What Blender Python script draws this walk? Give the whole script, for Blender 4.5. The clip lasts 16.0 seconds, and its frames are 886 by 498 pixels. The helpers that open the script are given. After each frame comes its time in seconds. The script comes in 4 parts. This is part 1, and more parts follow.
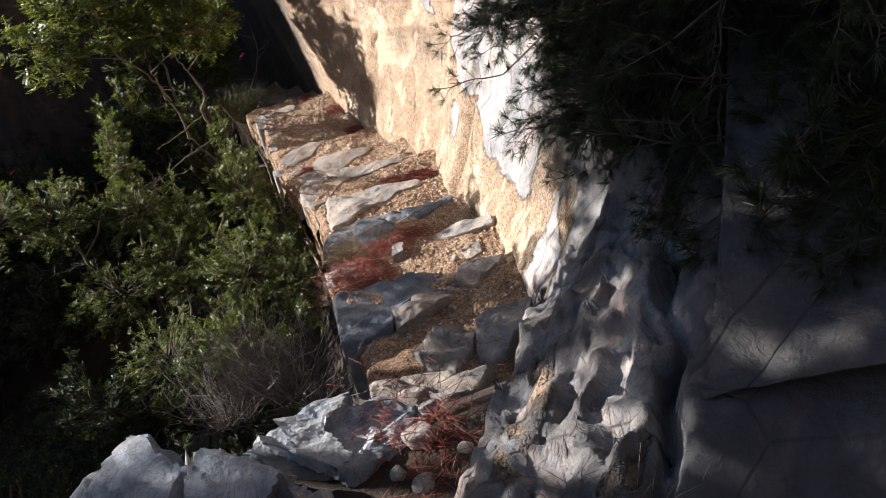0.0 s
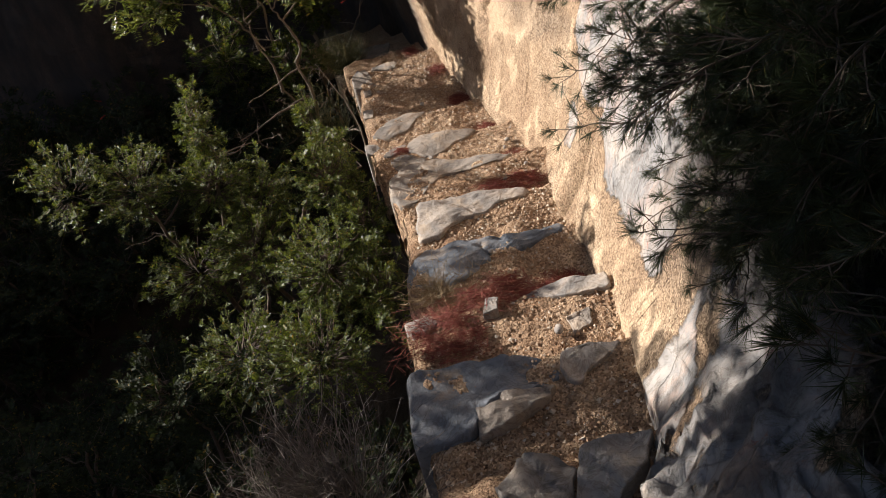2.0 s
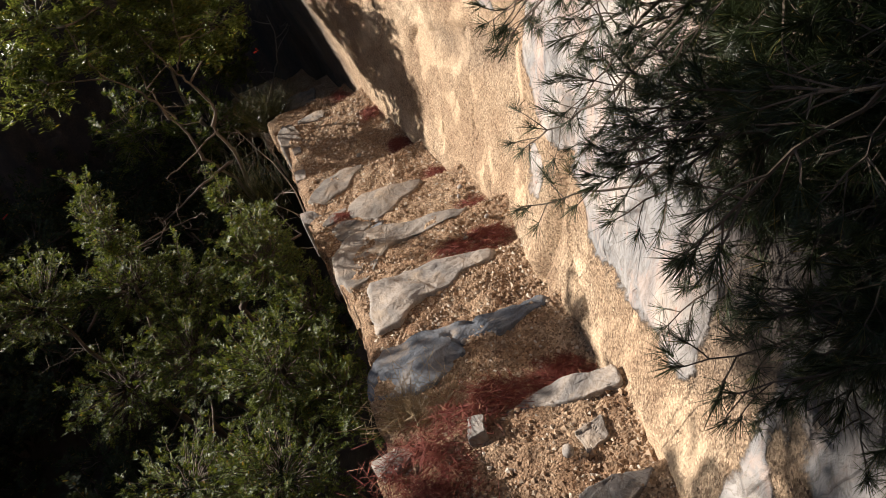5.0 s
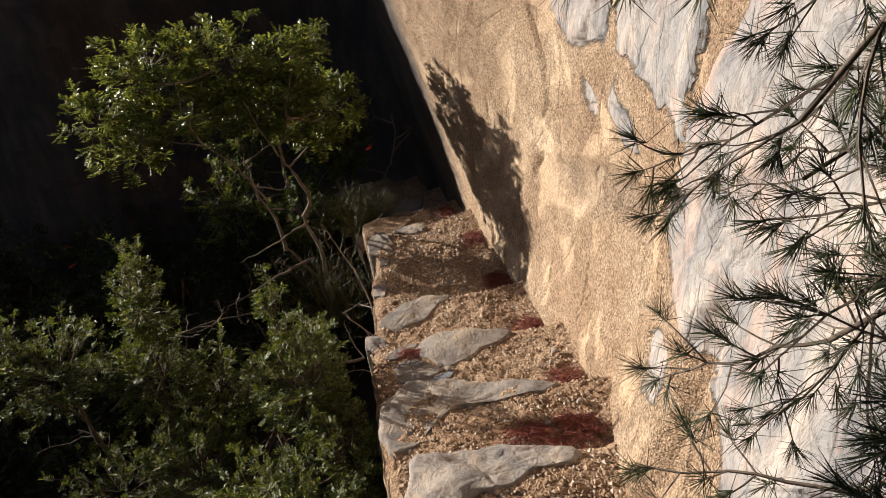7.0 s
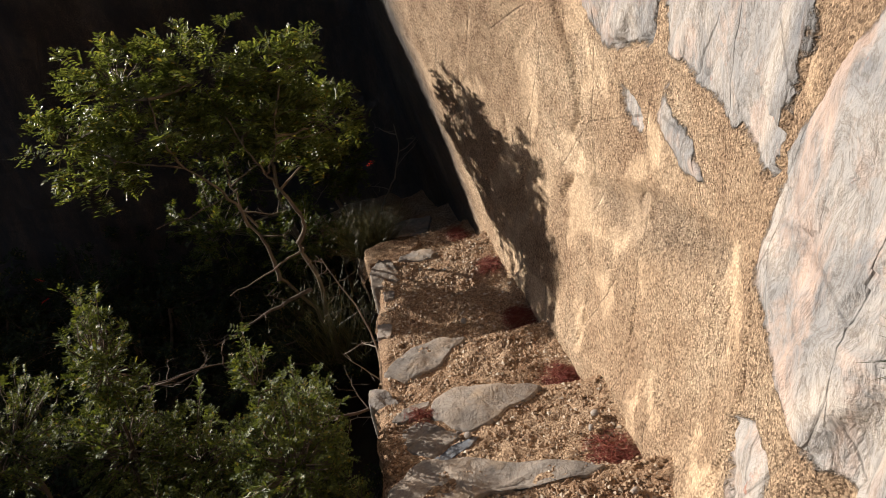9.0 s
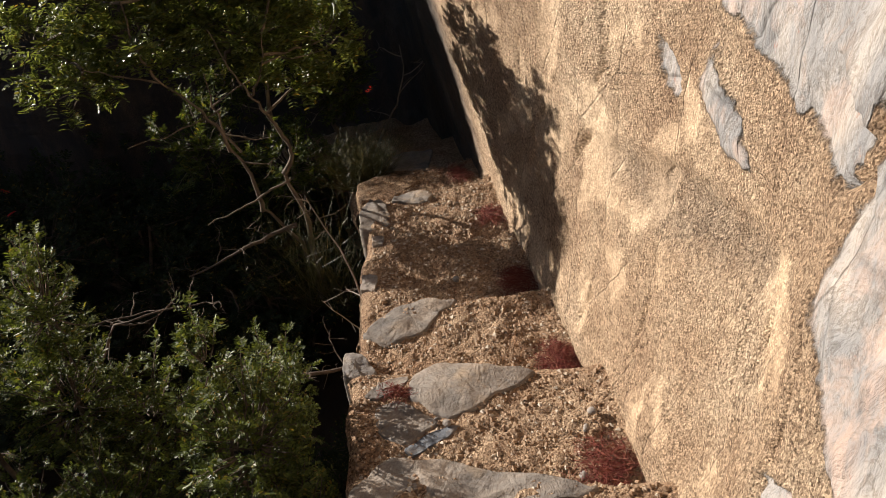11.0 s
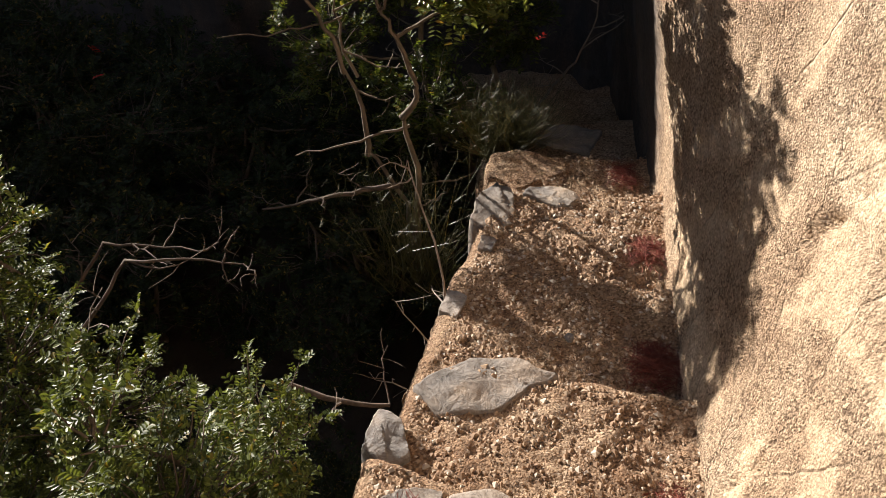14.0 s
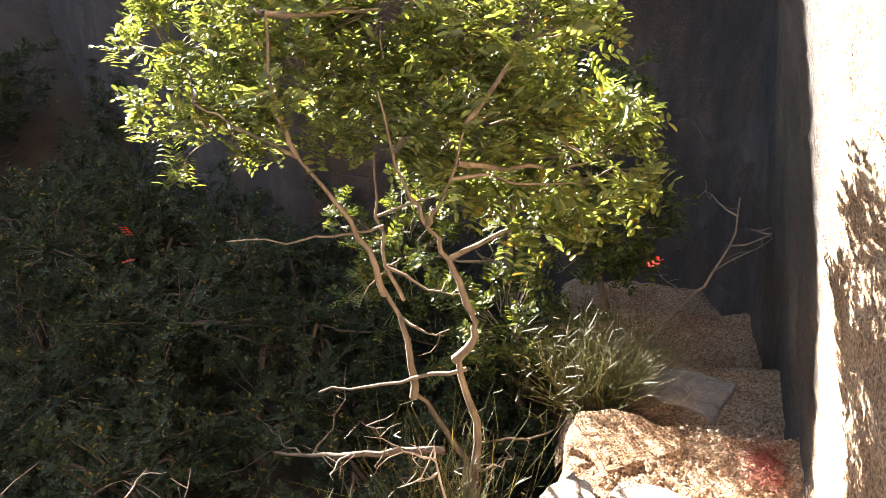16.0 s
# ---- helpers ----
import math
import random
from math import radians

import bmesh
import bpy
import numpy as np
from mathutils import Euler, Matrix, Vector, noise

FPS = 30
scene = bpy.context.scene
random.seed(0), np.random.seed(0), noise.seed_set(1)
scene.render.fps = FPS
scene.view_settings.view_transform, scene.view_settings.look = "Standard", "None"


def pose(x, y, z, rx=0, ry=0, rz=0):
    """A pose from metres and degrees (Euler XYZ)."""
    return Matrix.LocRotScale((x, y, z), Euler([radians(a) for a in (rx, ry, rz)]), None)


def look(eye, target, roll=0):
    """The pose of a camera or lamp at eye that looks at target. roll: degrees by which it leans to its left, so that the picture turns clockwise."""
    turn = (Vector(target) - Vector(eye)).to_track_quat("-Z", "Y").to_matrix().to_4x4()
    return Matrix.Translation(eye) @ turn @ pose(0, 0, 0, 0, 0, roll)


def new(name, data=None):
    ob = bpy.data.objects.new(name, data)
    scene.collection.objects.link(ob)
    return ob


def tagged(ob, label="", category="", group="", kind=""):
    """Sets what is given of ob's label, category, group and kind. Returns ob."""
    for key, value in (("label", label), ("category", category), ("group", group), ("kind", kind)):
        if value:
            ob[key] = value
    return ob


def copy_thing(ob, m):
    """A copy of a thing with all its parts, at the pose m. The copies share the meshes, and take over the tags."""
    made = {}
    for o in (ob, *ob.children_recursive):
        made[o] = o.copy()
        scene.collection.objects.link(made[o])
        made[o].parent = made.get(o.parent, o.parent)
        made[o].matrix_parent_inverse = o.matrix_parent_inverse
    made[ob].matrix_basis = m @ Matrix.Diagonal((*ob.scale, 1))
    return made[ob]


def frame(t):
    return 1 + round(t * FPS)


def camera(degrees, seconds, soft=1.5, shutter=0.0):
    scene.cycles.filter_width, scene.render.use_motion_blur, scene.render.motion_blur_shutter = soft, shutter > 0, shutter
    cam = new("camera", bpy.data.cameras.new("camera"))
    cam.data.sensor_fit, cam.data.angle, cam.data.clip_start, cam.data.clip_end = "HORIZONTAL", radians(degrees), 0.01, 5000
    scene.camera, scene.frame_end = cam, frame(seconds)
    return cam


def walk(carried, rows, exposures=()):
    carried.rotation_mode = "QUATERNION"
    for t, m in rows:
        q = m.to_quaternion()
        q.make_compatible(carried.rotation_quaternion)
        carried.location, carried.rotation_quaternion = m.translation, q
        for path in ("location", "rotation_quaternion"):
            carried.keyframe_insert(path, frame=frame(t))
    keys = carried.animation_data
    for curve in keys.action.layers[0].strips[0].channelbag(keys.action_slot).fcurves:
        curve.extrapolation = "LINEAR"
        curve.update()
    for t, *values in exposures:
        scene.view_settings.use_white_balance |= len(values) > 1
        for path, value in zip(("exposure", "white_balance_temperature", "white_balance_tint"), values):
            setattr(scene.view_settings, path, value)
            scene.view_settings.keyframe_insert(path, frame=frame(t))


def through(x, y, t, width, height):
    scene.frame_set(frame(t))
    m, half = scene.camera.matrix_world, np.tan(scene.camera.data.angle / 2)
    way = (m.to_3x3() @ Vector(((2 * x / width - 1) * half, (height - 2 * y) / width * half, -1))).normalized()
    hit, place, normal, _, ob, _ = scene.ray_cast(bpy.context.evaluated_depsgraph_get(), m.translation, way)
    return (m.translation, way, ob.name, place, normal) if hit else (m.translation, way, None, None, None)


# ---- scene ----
cam = camera(55.9, 16.0, soft=0.6)
METRES, EYE, TILT, LEAN, TURN = 6.0, 1.5, -32.0, 11.0, -17.3354
ROWS = [
    (0.0, 0.0, 0.0, 0.0, 0.0, 0.0, -0.0),
    (0.5, -0.0181, 0.0352, 0.0408, -0.15, -1.89, -0.31),
    (1.0, -0.0244, 0.0572, 0.0582, 0.85, -2.41, -0.33),
    (1.5, -0.0161, 0.0845, 0.0826, 5.55, -2.12, -2.56),
    (2.0, -0.005, 0.111, 0.0937, 7.19, -6.32, -3.69),
    (2.5, -0.0035, 0.1352, 0.106, 4.9, -7.54, 1.05),
    (3.0, -0.0076, 0.1556, 0.1258, -0.57, -7.44, 8.08),
    (5.5, -0.0194, 0.2541, 0.1339, 6.74, -4.5, 2.47),
    (6.0, -0.0347, 0.2825, 0.1417, 10.65, -3.32, -0.19),
    (6.5, -0.0266, 0.3258, 0.1469, 10.07, 1.0, -5.32),
    (7.0, -0.0189, 0.3604, 0.1518, 10.9, 2.68, -7.55),
    (7.5, -0.0174, 0.3835, 0.1574, 11.92, 4.97, -13.5),
    (8.0, -0.0282, 0.4216, 0.1624, 11.6, 6.78, -9.77),
    (8.5, -0.0419, 0.443, 0.1718, 10.77, 3.31, -8.81),
    (9.0, -0.0478, 0.4582, 0.1841, 11.36, 2.62, -6.4),
    (11.5, -0.0635, 0.5596, 0.2266, 13.3, -4.83, -14.16),
    (12.0, -0.068, 0.6014, 0.2272, 15.42, -6.55, -18.19),
    (12.5, -0.0687, 0.6285, 0.2371, 18.46, -10.79, -17.54),
    (13.0, -0.0807, 0.662, 0.2477, 20.0, -10.28, -17.47),
    (13.5, -0.0927, 0.683, 0.2527, 20.76, -12.86, -23.88),
    (14.0, -0.0991, 0.7161, 0.2583, 24.74, -12.32, -25.38),
    (14.5, -0.1029, 0.7554, 0.2751, 27.58, -11.11, -25.67),
    (15.0, -0.1193, 0.797, 0.2801, 29.58, -8.88, -24.38),
    (15.5, -0.1418, 0.8332, 0.295, 31.34, -6.71, -25.81),
    (16.0, -0.1577, 0.8757, 0.308, 35.61, -6.67, -28.71),
]
EXPOSURES = [(0.0, 1.5, 5700, 10), (0.7, 1.3, 5800, 10), (1.5, 1.15, 6100, 10), (5.5, 1.0, 6300, 10), (9.0, 0.85, 6400, 10), (13.0, 1.0, 6350, 10), (14.3, 1.6, 6200, 10), (15.0, 2.5, 6000, 10), (15.5, 3.2, 6000, 10), (16.0, 4.1, 6400, 10)]
walk(cam, [(t, pose(0, 0, EYE, TILT, LEAN, TURN) @ pose(METRES * x, METRES * y, METRES * z, 90 + pitch, roll, yaw)) for t, x, y, z, yaw, pitch, roll in ROWS], EXPOSURES)

# ---- light: low sun ahead, to the left of the stairs, over the opposite slope ----
SUN_ELEVATION, SUN_LEFT = radians(21), radians(61.5)
to_sun = Vector((-math.sin(SUN_LEFT) * math.cos(SUN_ELEVATION), math.cos(SUN_LEFT) * math.cos(SUN_ELEVATION), math.sin(SUN_ELEVATION)))
world = bpy.data.worlds.new("sky")
scene.world = world
world.use_nodes = True
sky = world.node_tree.nodes.new("ShaderNodeTexSky")
sky.sky_type, sky.sun_disc = "NISHITA", False
sky.sun_elevation, sky.sun_rotation = SUN_ELEVATION, -SUN_LEFT
world.node_tree.links.new(sky.outputs["Color"], world.node_tree.nodes["Background"].inputs["Color"])
world.node_tree.nodes["Background"].inputs["Strength"].default_value = 0.05
sun = new("sun", bpy.data.lights.new("sun", "SUN"))
sun.data.energy, sun.data.angle, sun.data.color = 5.0, radians(0.5), (1.0, 0.89, 0.76)
sun.matrix_world = look(to_sun * 50, (0, 0, 0))

# ---- materials ----
def nodes_of(name):
    m = bpy.data.materials.new(name)
    m.use_nodes = True
    nt = m.node_tree
    return m, nt, nt.nodes["Principled BSDF"], nt.nodes.new, nt.links.new


def coords(nt, scale=(1, 1, 1), rotation=(0, 0, 0)):
    tc = nt.nodes.new("ShaderNodeNewGeometry")
    mp = nt.nodes.new("ShaderNodeMapping")
    mp.inputs["Scale"].default_value = scale
    mp.inputs["Rotation"].default_value = rotation
    nt.links.new(tc.outputs["Position"], mp.inputs["Vector"])
    return mp.outputs["Vector"]


def noise_tex(nt, vector, scale, detail=4.0, rough=0.6, distortion=0.0):
    n = nt.nodes.new("ShaderNodeTexNoise")
    n.inputs["Scale"].default_value, n.inputs["Detail"].default_value = scale, detail
    n.inputs["Roughness"].default_value, n.inputs["Distortion"].default_value = rough, distortion
    nt.links.new(vector, n.inputs["Vector"])
    return n.outputs["Fac"]


def voronoi(nt, vector, scale, feature="F1", out="Distance"):
    n = nt.nodes.new("ShaderNodeTexVoronoi")
    n.feature = feature
    n.inputs["Scale"].default_value = scale
    nt.links.new(vector, n.inputs["Vector"])
    return n.outputs[out]


def ramp(nt, fac, *stops):
    r = nt.nodes.new("ShaderNodeValToRGB")
    while len(r.color_ramp.elements) < len(stops):
        r.color_ramp.elements.new(0.5)
    for e, (p, c) in zip(r.color_ramp.elements, stops):
        e.position = p
        e.color = (*c, 1) if isinstance(c, tuple) else (c, c, c, 1)
    nt.links.new(fac, r.inputs["Fac"])
    return r.outputs["Color"]


def mix(nt, fac, a, b, blend="MIX"):
    m = nt.nodes.new("ShaderNodeMix")
    m.data_type, m.blend_type = "RGBA", blend
    for socket, v in ((m.inputs[0], fac), (m.inputs[6], a), (m.inputs[7], b)):
        if isinstance(v, (int, float)):
            socket.default_value = v
        elif isinstance(v, tuple):
            socket.default_value = (*v, 1)
        else:
            nt.links.new(v, socket)
    return m.outputs[2]


def calc(nt, op, a, b):
    m = nt.nodes.new("ShaderNodeMath")
    m.operation = op
    for socket, v in zip(m.inputs, (a, b)):
        if isinstance(v, (int, float)):
            socket.default_value = v
        else:
            nt.links.new(v, socket)
    return m.outputs[0]


def bump(nt, bsdf, height, strength, distance):
    b = nt.nodes.new("ShaderNodeBump")
    b.inputs["Strength"].default_value, b.inputs["Distance"].default_value = strength, distance
    nt.links.new(height, b.inputs["Height"])
    nt.links.new(b.outputs["Normal"], bsdf.inputs["Normal"])


def grit_colour(nt, v):
    """Tan breccia: warm cement with pale and brown grains."""
    base = ramp(nt, noise_tex(nt, v, 2.3, 6, 0.65), (0.3, (0.34, 0.225, 0.14)), (0.5, (0.47, 0.34, 0.225)), (0.7, (0.6, 0.47, 0.335)))
    grains = ramp(nt, voronoi(nt, v, 150, out="Color"), (0.1, (0.24, 0.18, 0.14)), (0.35, (0.7, 0.63, 0.57)), (0.6, (1.02, 1.0, 0.98)), (0.9, (1.55, 1.52, 1.5)))
    return mix(nt, 0.85, base, grains, "MULTIPLY")


def grit_height(nt, v):
    cells = voronoi(nt, v, 140)
    lumps = noise_tex(nt, v, 28, 8, 0.78)
    return calc(nt, "ADD", calc(nt, "MULTIPLY", cells, -0.55), calc(nt, "MULTIPLY", lumps, 1.3))


def marble_colour(nt, v, dark=1.0):
    """Blue-grey limestone with pale and rusty veins."""
    s = noise_tex(nt, v, 3.0, 8, 0.62, 1.6)
    base = ramp(nt, s, (0.28, (0.16 * dark, 0.175 * dark, 0.2 * dark)), (0.46, (0.3 * dark, 0.31 * dark, 0.325 * dark)), (0.6, (0.42 * dark, 0.41 * dark, 0.4 * dark)), (0.74, (0.56 * dark, 0.52 * dark, 0.47 * dark)))
    veins = ramp(nt, noise_tex(nt, v, 9, 6, 0.7, 2.5), (0.455, (1.0, 1.0, 1.0)), (0.5, (0.62, 0.57, 0.52)), (0.54, (1.0, 1.0, 1.0)))
    return mix(nt, 0.8, base, veins, "MULTIPLY")


def marble_height(nt, v):
    return calc(nt, "ADD", noise_tex(nt, v, 14, 8, 0.65, 0.8), calc(nt, "MULTIPLY", noise_tex(nt, v, 90, 4, 0.6), 0.2))


def make_breccia():
    m, nt, b, node, link = nodes_of("tan_breccia")
    v = coords(nt)
    soil = ramp(nt, noise_tex(nt, v, 3.4, 6, 0.7), (0.42, 0.15), (0.62, 0.8))
    col = mix(nt, soil, grit_colour(nt, v), mix(nt, 1.0, grit_colour(nt, v), (0.58, 0.45, 0.36), "MULTIPLY"))
    link(col, b.inputs["Base Color"])
    b.inputs["Roughness"].default_value = 0.92
    bump(nt, b, grit_height(nt, v), 1.0, 0.018)
    return m


def make_wall_rock():
    """Breccia with slabs of grey limestone, told apart by the mesh's own 'slab' layer."""
    m, nt, b, node, link = nodes_of("wall_rock")
    v = coords(nt)
    lay = coords(nt, (1.0, 0.8, 0.45), (radians(25), 0, 0))
    at = node("ShaderNodeAttribute")
    at.attribute_name = "slab"
    edge = calc(nt, "ADD", at.outputs["Fac"], calc(nt, "MULTIPLY", calc(nt, "SUBTRACT", noise_tex(nt, v, 9, 6, 0.65), 0.5), 0.7))
    fac = ramp(nt, edge, (0.47, 0.0), (0.53, 1.0))
    smooth = ramp(nt, noise_tex(nt, v, 3.1, 3, 0.5, 0.4), (0.52, 0.0), (0.6, 1.0))
    grit = mix(nt, calc(nt, "MULTIPLY", smooth, 0.35), grit_colour(nt, v), (0.5, 0.385, 0.26))
    slab = mix(nt, 1.0, marble_colour(nt, lay, 0.88), (1.06, 1.0, 0.95), "MULTIPLY")
    pink = ramp(nt, noise_tex(nt, lay, 5.0, 5, 0.7, 1.0), (0.5, 0.0), (0.66, 0.65))
    slab = mix(nt, pink, slab, (0.5, 0.36, 0.29))
    col = mix(nt, fac, grit, slab)
    joint = ramp(nt, edge, (0.42, 1.0), (0.5, 0.35), (0.58, 1.0))
    col = mix(nt, 0.8, col, joint, "MULTIPLY")
    rust = ramp(nt, calc(nt, "MULTIPLY", noise_tex(nt, v, 12, 5, 0.7), fac), (0.66, 0.0), (0.70, 0.6))
    col = mix(nt, rust, col, (0.34, 0.11, 0.06))
    cracks = ramp(nt, voronoi(nt, coords(nt, (1.0, 1.3, 0.55), (radians(18), 0, radians(8))), 2.1, "DISTANCE_TO_EDGE"), (0.0, 0.55), (0.012, 1.0))
    col = mix(nt, 0.55, col, cracks, "MULTIPLY")
    # this layer holds dark rock stains and also shade painted into the colour
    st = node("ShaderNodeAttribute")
    st.attribute_name = "stain_shade"
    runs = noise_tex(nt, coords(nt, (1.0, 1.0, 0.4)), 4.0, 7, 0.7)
    stain_shade = calc(nt, "MULTIPLY", st.outputs["Fac"], ramp(nt, runs, (0.3, 0.8), (0.6, 1.0)))
    col = mix(nt, stain_shade, col, mix(nt, runs, (0.022, 0.02, 0.022), (0.06, 0.055, 0.055)))
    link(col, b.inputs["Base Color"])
    b.inputs["Roughness"].default_value = 0.88
    h = mix(nt, fac, calc(nt, "MULTIPLY", grit_height(nt, v), calc(nt, "SUBTRACT", 1.0, calc(nt, "MULTIPLY", smooth, 0.7))), calc(nt, "MULTIPLY", marble_height(nt, lay), 1.3))
    h = mix(nt, 0.6, h, cracks, "ADD")
    bump(nt, b, h, 1.0, 0.02)
    return m


def make_stone(name, dark, warm=(1.0, 1.0, 1.0)):
    m, nt, b, node, link = nodes_of(name)
    v = coords(nt, (1.0, 1.0, 1.0), (0.5, 0.3, 0.2))
    col = mix(nt, 1.0, marble_colour(nt, v, dark), warm, "MULTIPLY")
    dust = ramp(nt, noise_tex(nt, v, 5.5, 5, 0.65), (0.55, 0.0), (0.72, 0.6))
    col = mix(nt, dust, col, (0.42, 0.31, 0.2))
    lichen = ramp(nt, noise_tex(nt, v, 22, 5, 0.7), (0.62, 0.0), (0.68, 0.55))
    col = mix(nt, lichen, col, (0.12, 0.11, 0.1))
    link(col, b.inputs["Base Color"])
    b.inputs["Roughness"].default_value = 0.85
    bump(nt, b, marble_height(nt, v), 0.7, 0.02)
    return m


def make_soil():
    m, nt, b, node, link = nodes_of("dark_soil")
    v = coords(nt)
    col = ramp(nt, noise_tex(nt, v, 4, 8, 0.7), (0.3, (0.02, 0.015, 0.01)), (0.55, (0.045, 0.031, 0.02)), (0.75, (0.045, 0.045, 0.022)))
    link(col, b.inputs["Base Color"])
    b.inputs["Roughness"].default_value = 0.95
    bump(nt, b, noise_tex(nt, v, 40, 6, 0.7), 0.8, 0.03)
    return m


def make_leaf(name, young, old, through=0.45, rough=0.42):
    m, nt, b, node, link = nodes_of(name)
    geo = node("ShaderNodeNewGeometry")
    col = ramp(nt, geo.outputs["Random Per Island"], (0.0, old), (0.6, young), (0.93, tuple(c * 1.5 for c in young)), (1.0, (0.2, 0.14, 0.03)))
    link(col, b.inputs["Base Color"])
    b.inputs["Roughness"].default_value = rough
    b.inputs["Specular IOR Level"].default_value = 0.35
    t = node("ShaderNodeBsdfTranslucent")
    bright = mix(nt, 1.0, col, (1.7, 1.6, 0.75), "MULTIPLY")
    link(bright, t.inputs["Color"])
    mx = node("ShaderNodeMixShader")
    mx.inputs[0].default_value = through
    link(b.outputs[0], mx.inputs[1])
    link(t.outputs[0], mx.inputs[2])
    link(mx.outputs[0], nt.nodes["Material Output"].inputs["Surface"])
    return m


def make_plain(name, dark, light, scale=12.0, rough=0.85, stretch=(1, 1, 1)):
    """Two tones mottled at two scales."""
    m, nt, b, node, link = nodes_of(name)
    v = coords(nt, stretch)
    a = ramp(nt, noise_tex(nt, v, scale, 6, 0.7), (0.32, dark), (0.68, light))
    link(mix(nt, 0.5, a, ramp(nt, noise_tex(nt, v, scale * 7, 3, 0.6), (0.3, 0.6), (0.7, 1.0)), "MULTIPLY"), b.inputs["Base Color"])
    b.inputs["Roughness"].default_value = rough
    bump(nt, b, noise_tex(nt, v, scale * 5, 4, 0.6), 0.5, 0.004)
    return m


def make_islands(name, *stops, rough=0.8):
    m, nt, b, node, link = nodes_of(name)
    geo = node("ShaderNodeNewGeometry")
    link(ramp(nt, geo.outputs["Random Per Island"], *stops), b.inputs["Base Color"])
    b.inputs["Roughness"].default_value = rough
    return m


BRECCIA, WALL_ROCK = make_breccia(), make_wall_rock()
STONE_PALE = make_stone("pale_limestone", 0.82, (1.1, 0.98, 0.87))
STONE_GREY = make_stone("grey_limestone", 0.66, (1.16, 1.0, 0.85))
# darker, bluer limestone: the shade on treads 2 and 4 is in its colour
STONE_BLUE_SHADE = make_stone("blue_shade_limestone", 0.5, (0.86, 0.94, 1.08))
STONE_COLD = make_stone("cold_limestone", 0.82, (0.92, 0.98, 1.06))
SOIL = make_soil()
LEAF = make_leaf("lentisk_leaf", (0.088, 0.112, 0.026), (0.03, 0.045, 0.014), 0.35, 0.45)
LEAF_TREE = make_leaf("tree_leaf", (0.125, 0.15, 0.05), (0.065, 0.088, 0.032), 0.45, 0.32)
# darker copy of the lentisk leaf, with gully shade put into the colour
LEAF_SHADE_TINT = make_leaf("shade_tinted_leaf", (0.024, 0.036, 0.012), (0.012, 0.02, 0.008), 0.25, 0.7)
LEAF_RED = make_leaf("red_leaf", (0.45, 0.03, 0.02), (0.3, 0.02, 0.015), 0.4)
PINE_NEEDLE = make_leaf("pine_needle", (0.028, 0.04, 0.012), (0.016, 0.024, 0.009), 0.15)
BROOM = make_leaf("broom_stem", (0.07, 0.068, 0.02), (0.04, 0.04, 0.015), 0.2)
BARK = make_plain("grey_bark", (0.16, 0.125, 0.095), (0.36, 0.3, 0.235), 16, 0.85, (1, 1, 0.35))
BARK_TREE = make_plain("brown_bark", (0.09, 0.07, 0.05), (0.24, 0.19, 0.14), 16, 0.85, (1, 1, 0.35))
BARK_DARK = make_plain("dark_bark", (0.055, 0.04, 0.03), (0.16, 0.12, 0.09), 16, 0.9)
TWIG = make_plain("dry_twig", (0.2, 0.16, 0.13), (0.4, 0.34, 0.28), 20)
LITTER = make_islands("red_needle_litter", (0.0, (0.12, 0.018, 0.014)), (0.5, (0.17, 0.03, 0.02)), (0.88, (0.24, 0.07, 0.04)), (1.0, (0.34, 0.2, 0.12)))
STRAW = make_islands("dry_straw", (0.0, (0.2, 0.14, 0.07)), (0.6, (0.33, 0.24, 0.13)), (1.0, (0.45, 0.38, 0.28)))
GREY_STRAW = make_islands("grey_straw", (0.0, (0.06, 0.05, 0.045)), (0.7, (0.12, 0.1, 0.09)), (1.0, (0.3, 0.27, 0.24)))
PEBBLES = make_islands("pebble", (0.0, (0.2, 0.125, 0.075)), (0.45, (0.31, 0.205, 0.125)), (0.8, (0.42, 0.31, 0.21)), (1.0, (0.56, 0.5, 0.42)))


# ---- building helpers ----
def mesh_object(name, verts, faces, material, parent=None, smooth=True, label=""):
    me = bpy.data.meshes.new(name)
    me.from_pydata([tuple(v) for v in verts], [], [tuple(f) for f in faces])
    me.materials.append(material)
    if smooth:
        me.polygons.foreach_set("use_smooth", [True] * len(me.polygons))
    ob = new(name, me)
    if parent:
        ob.parent = parent
    if label:
        tagged(ob, label)
    return ob


def empty(name, at, label, category, group=""):
    ob = new(name)
    ob.empty_display_size = 0.1
    ob.location = at
    return tagged(ob, label, category, group)


def fbm(p, scale, octaves=4):
    """Signed fractal noise about a point, roughly -1 to 1."""
    return noise.fractal(Vector(p) * scale, 1.0, 2.1, octaves)


def lerp_table(table, y):
    xs = [a for a, _ in table]
    return float(np.interp(y, xs, [b for _, b in table]))


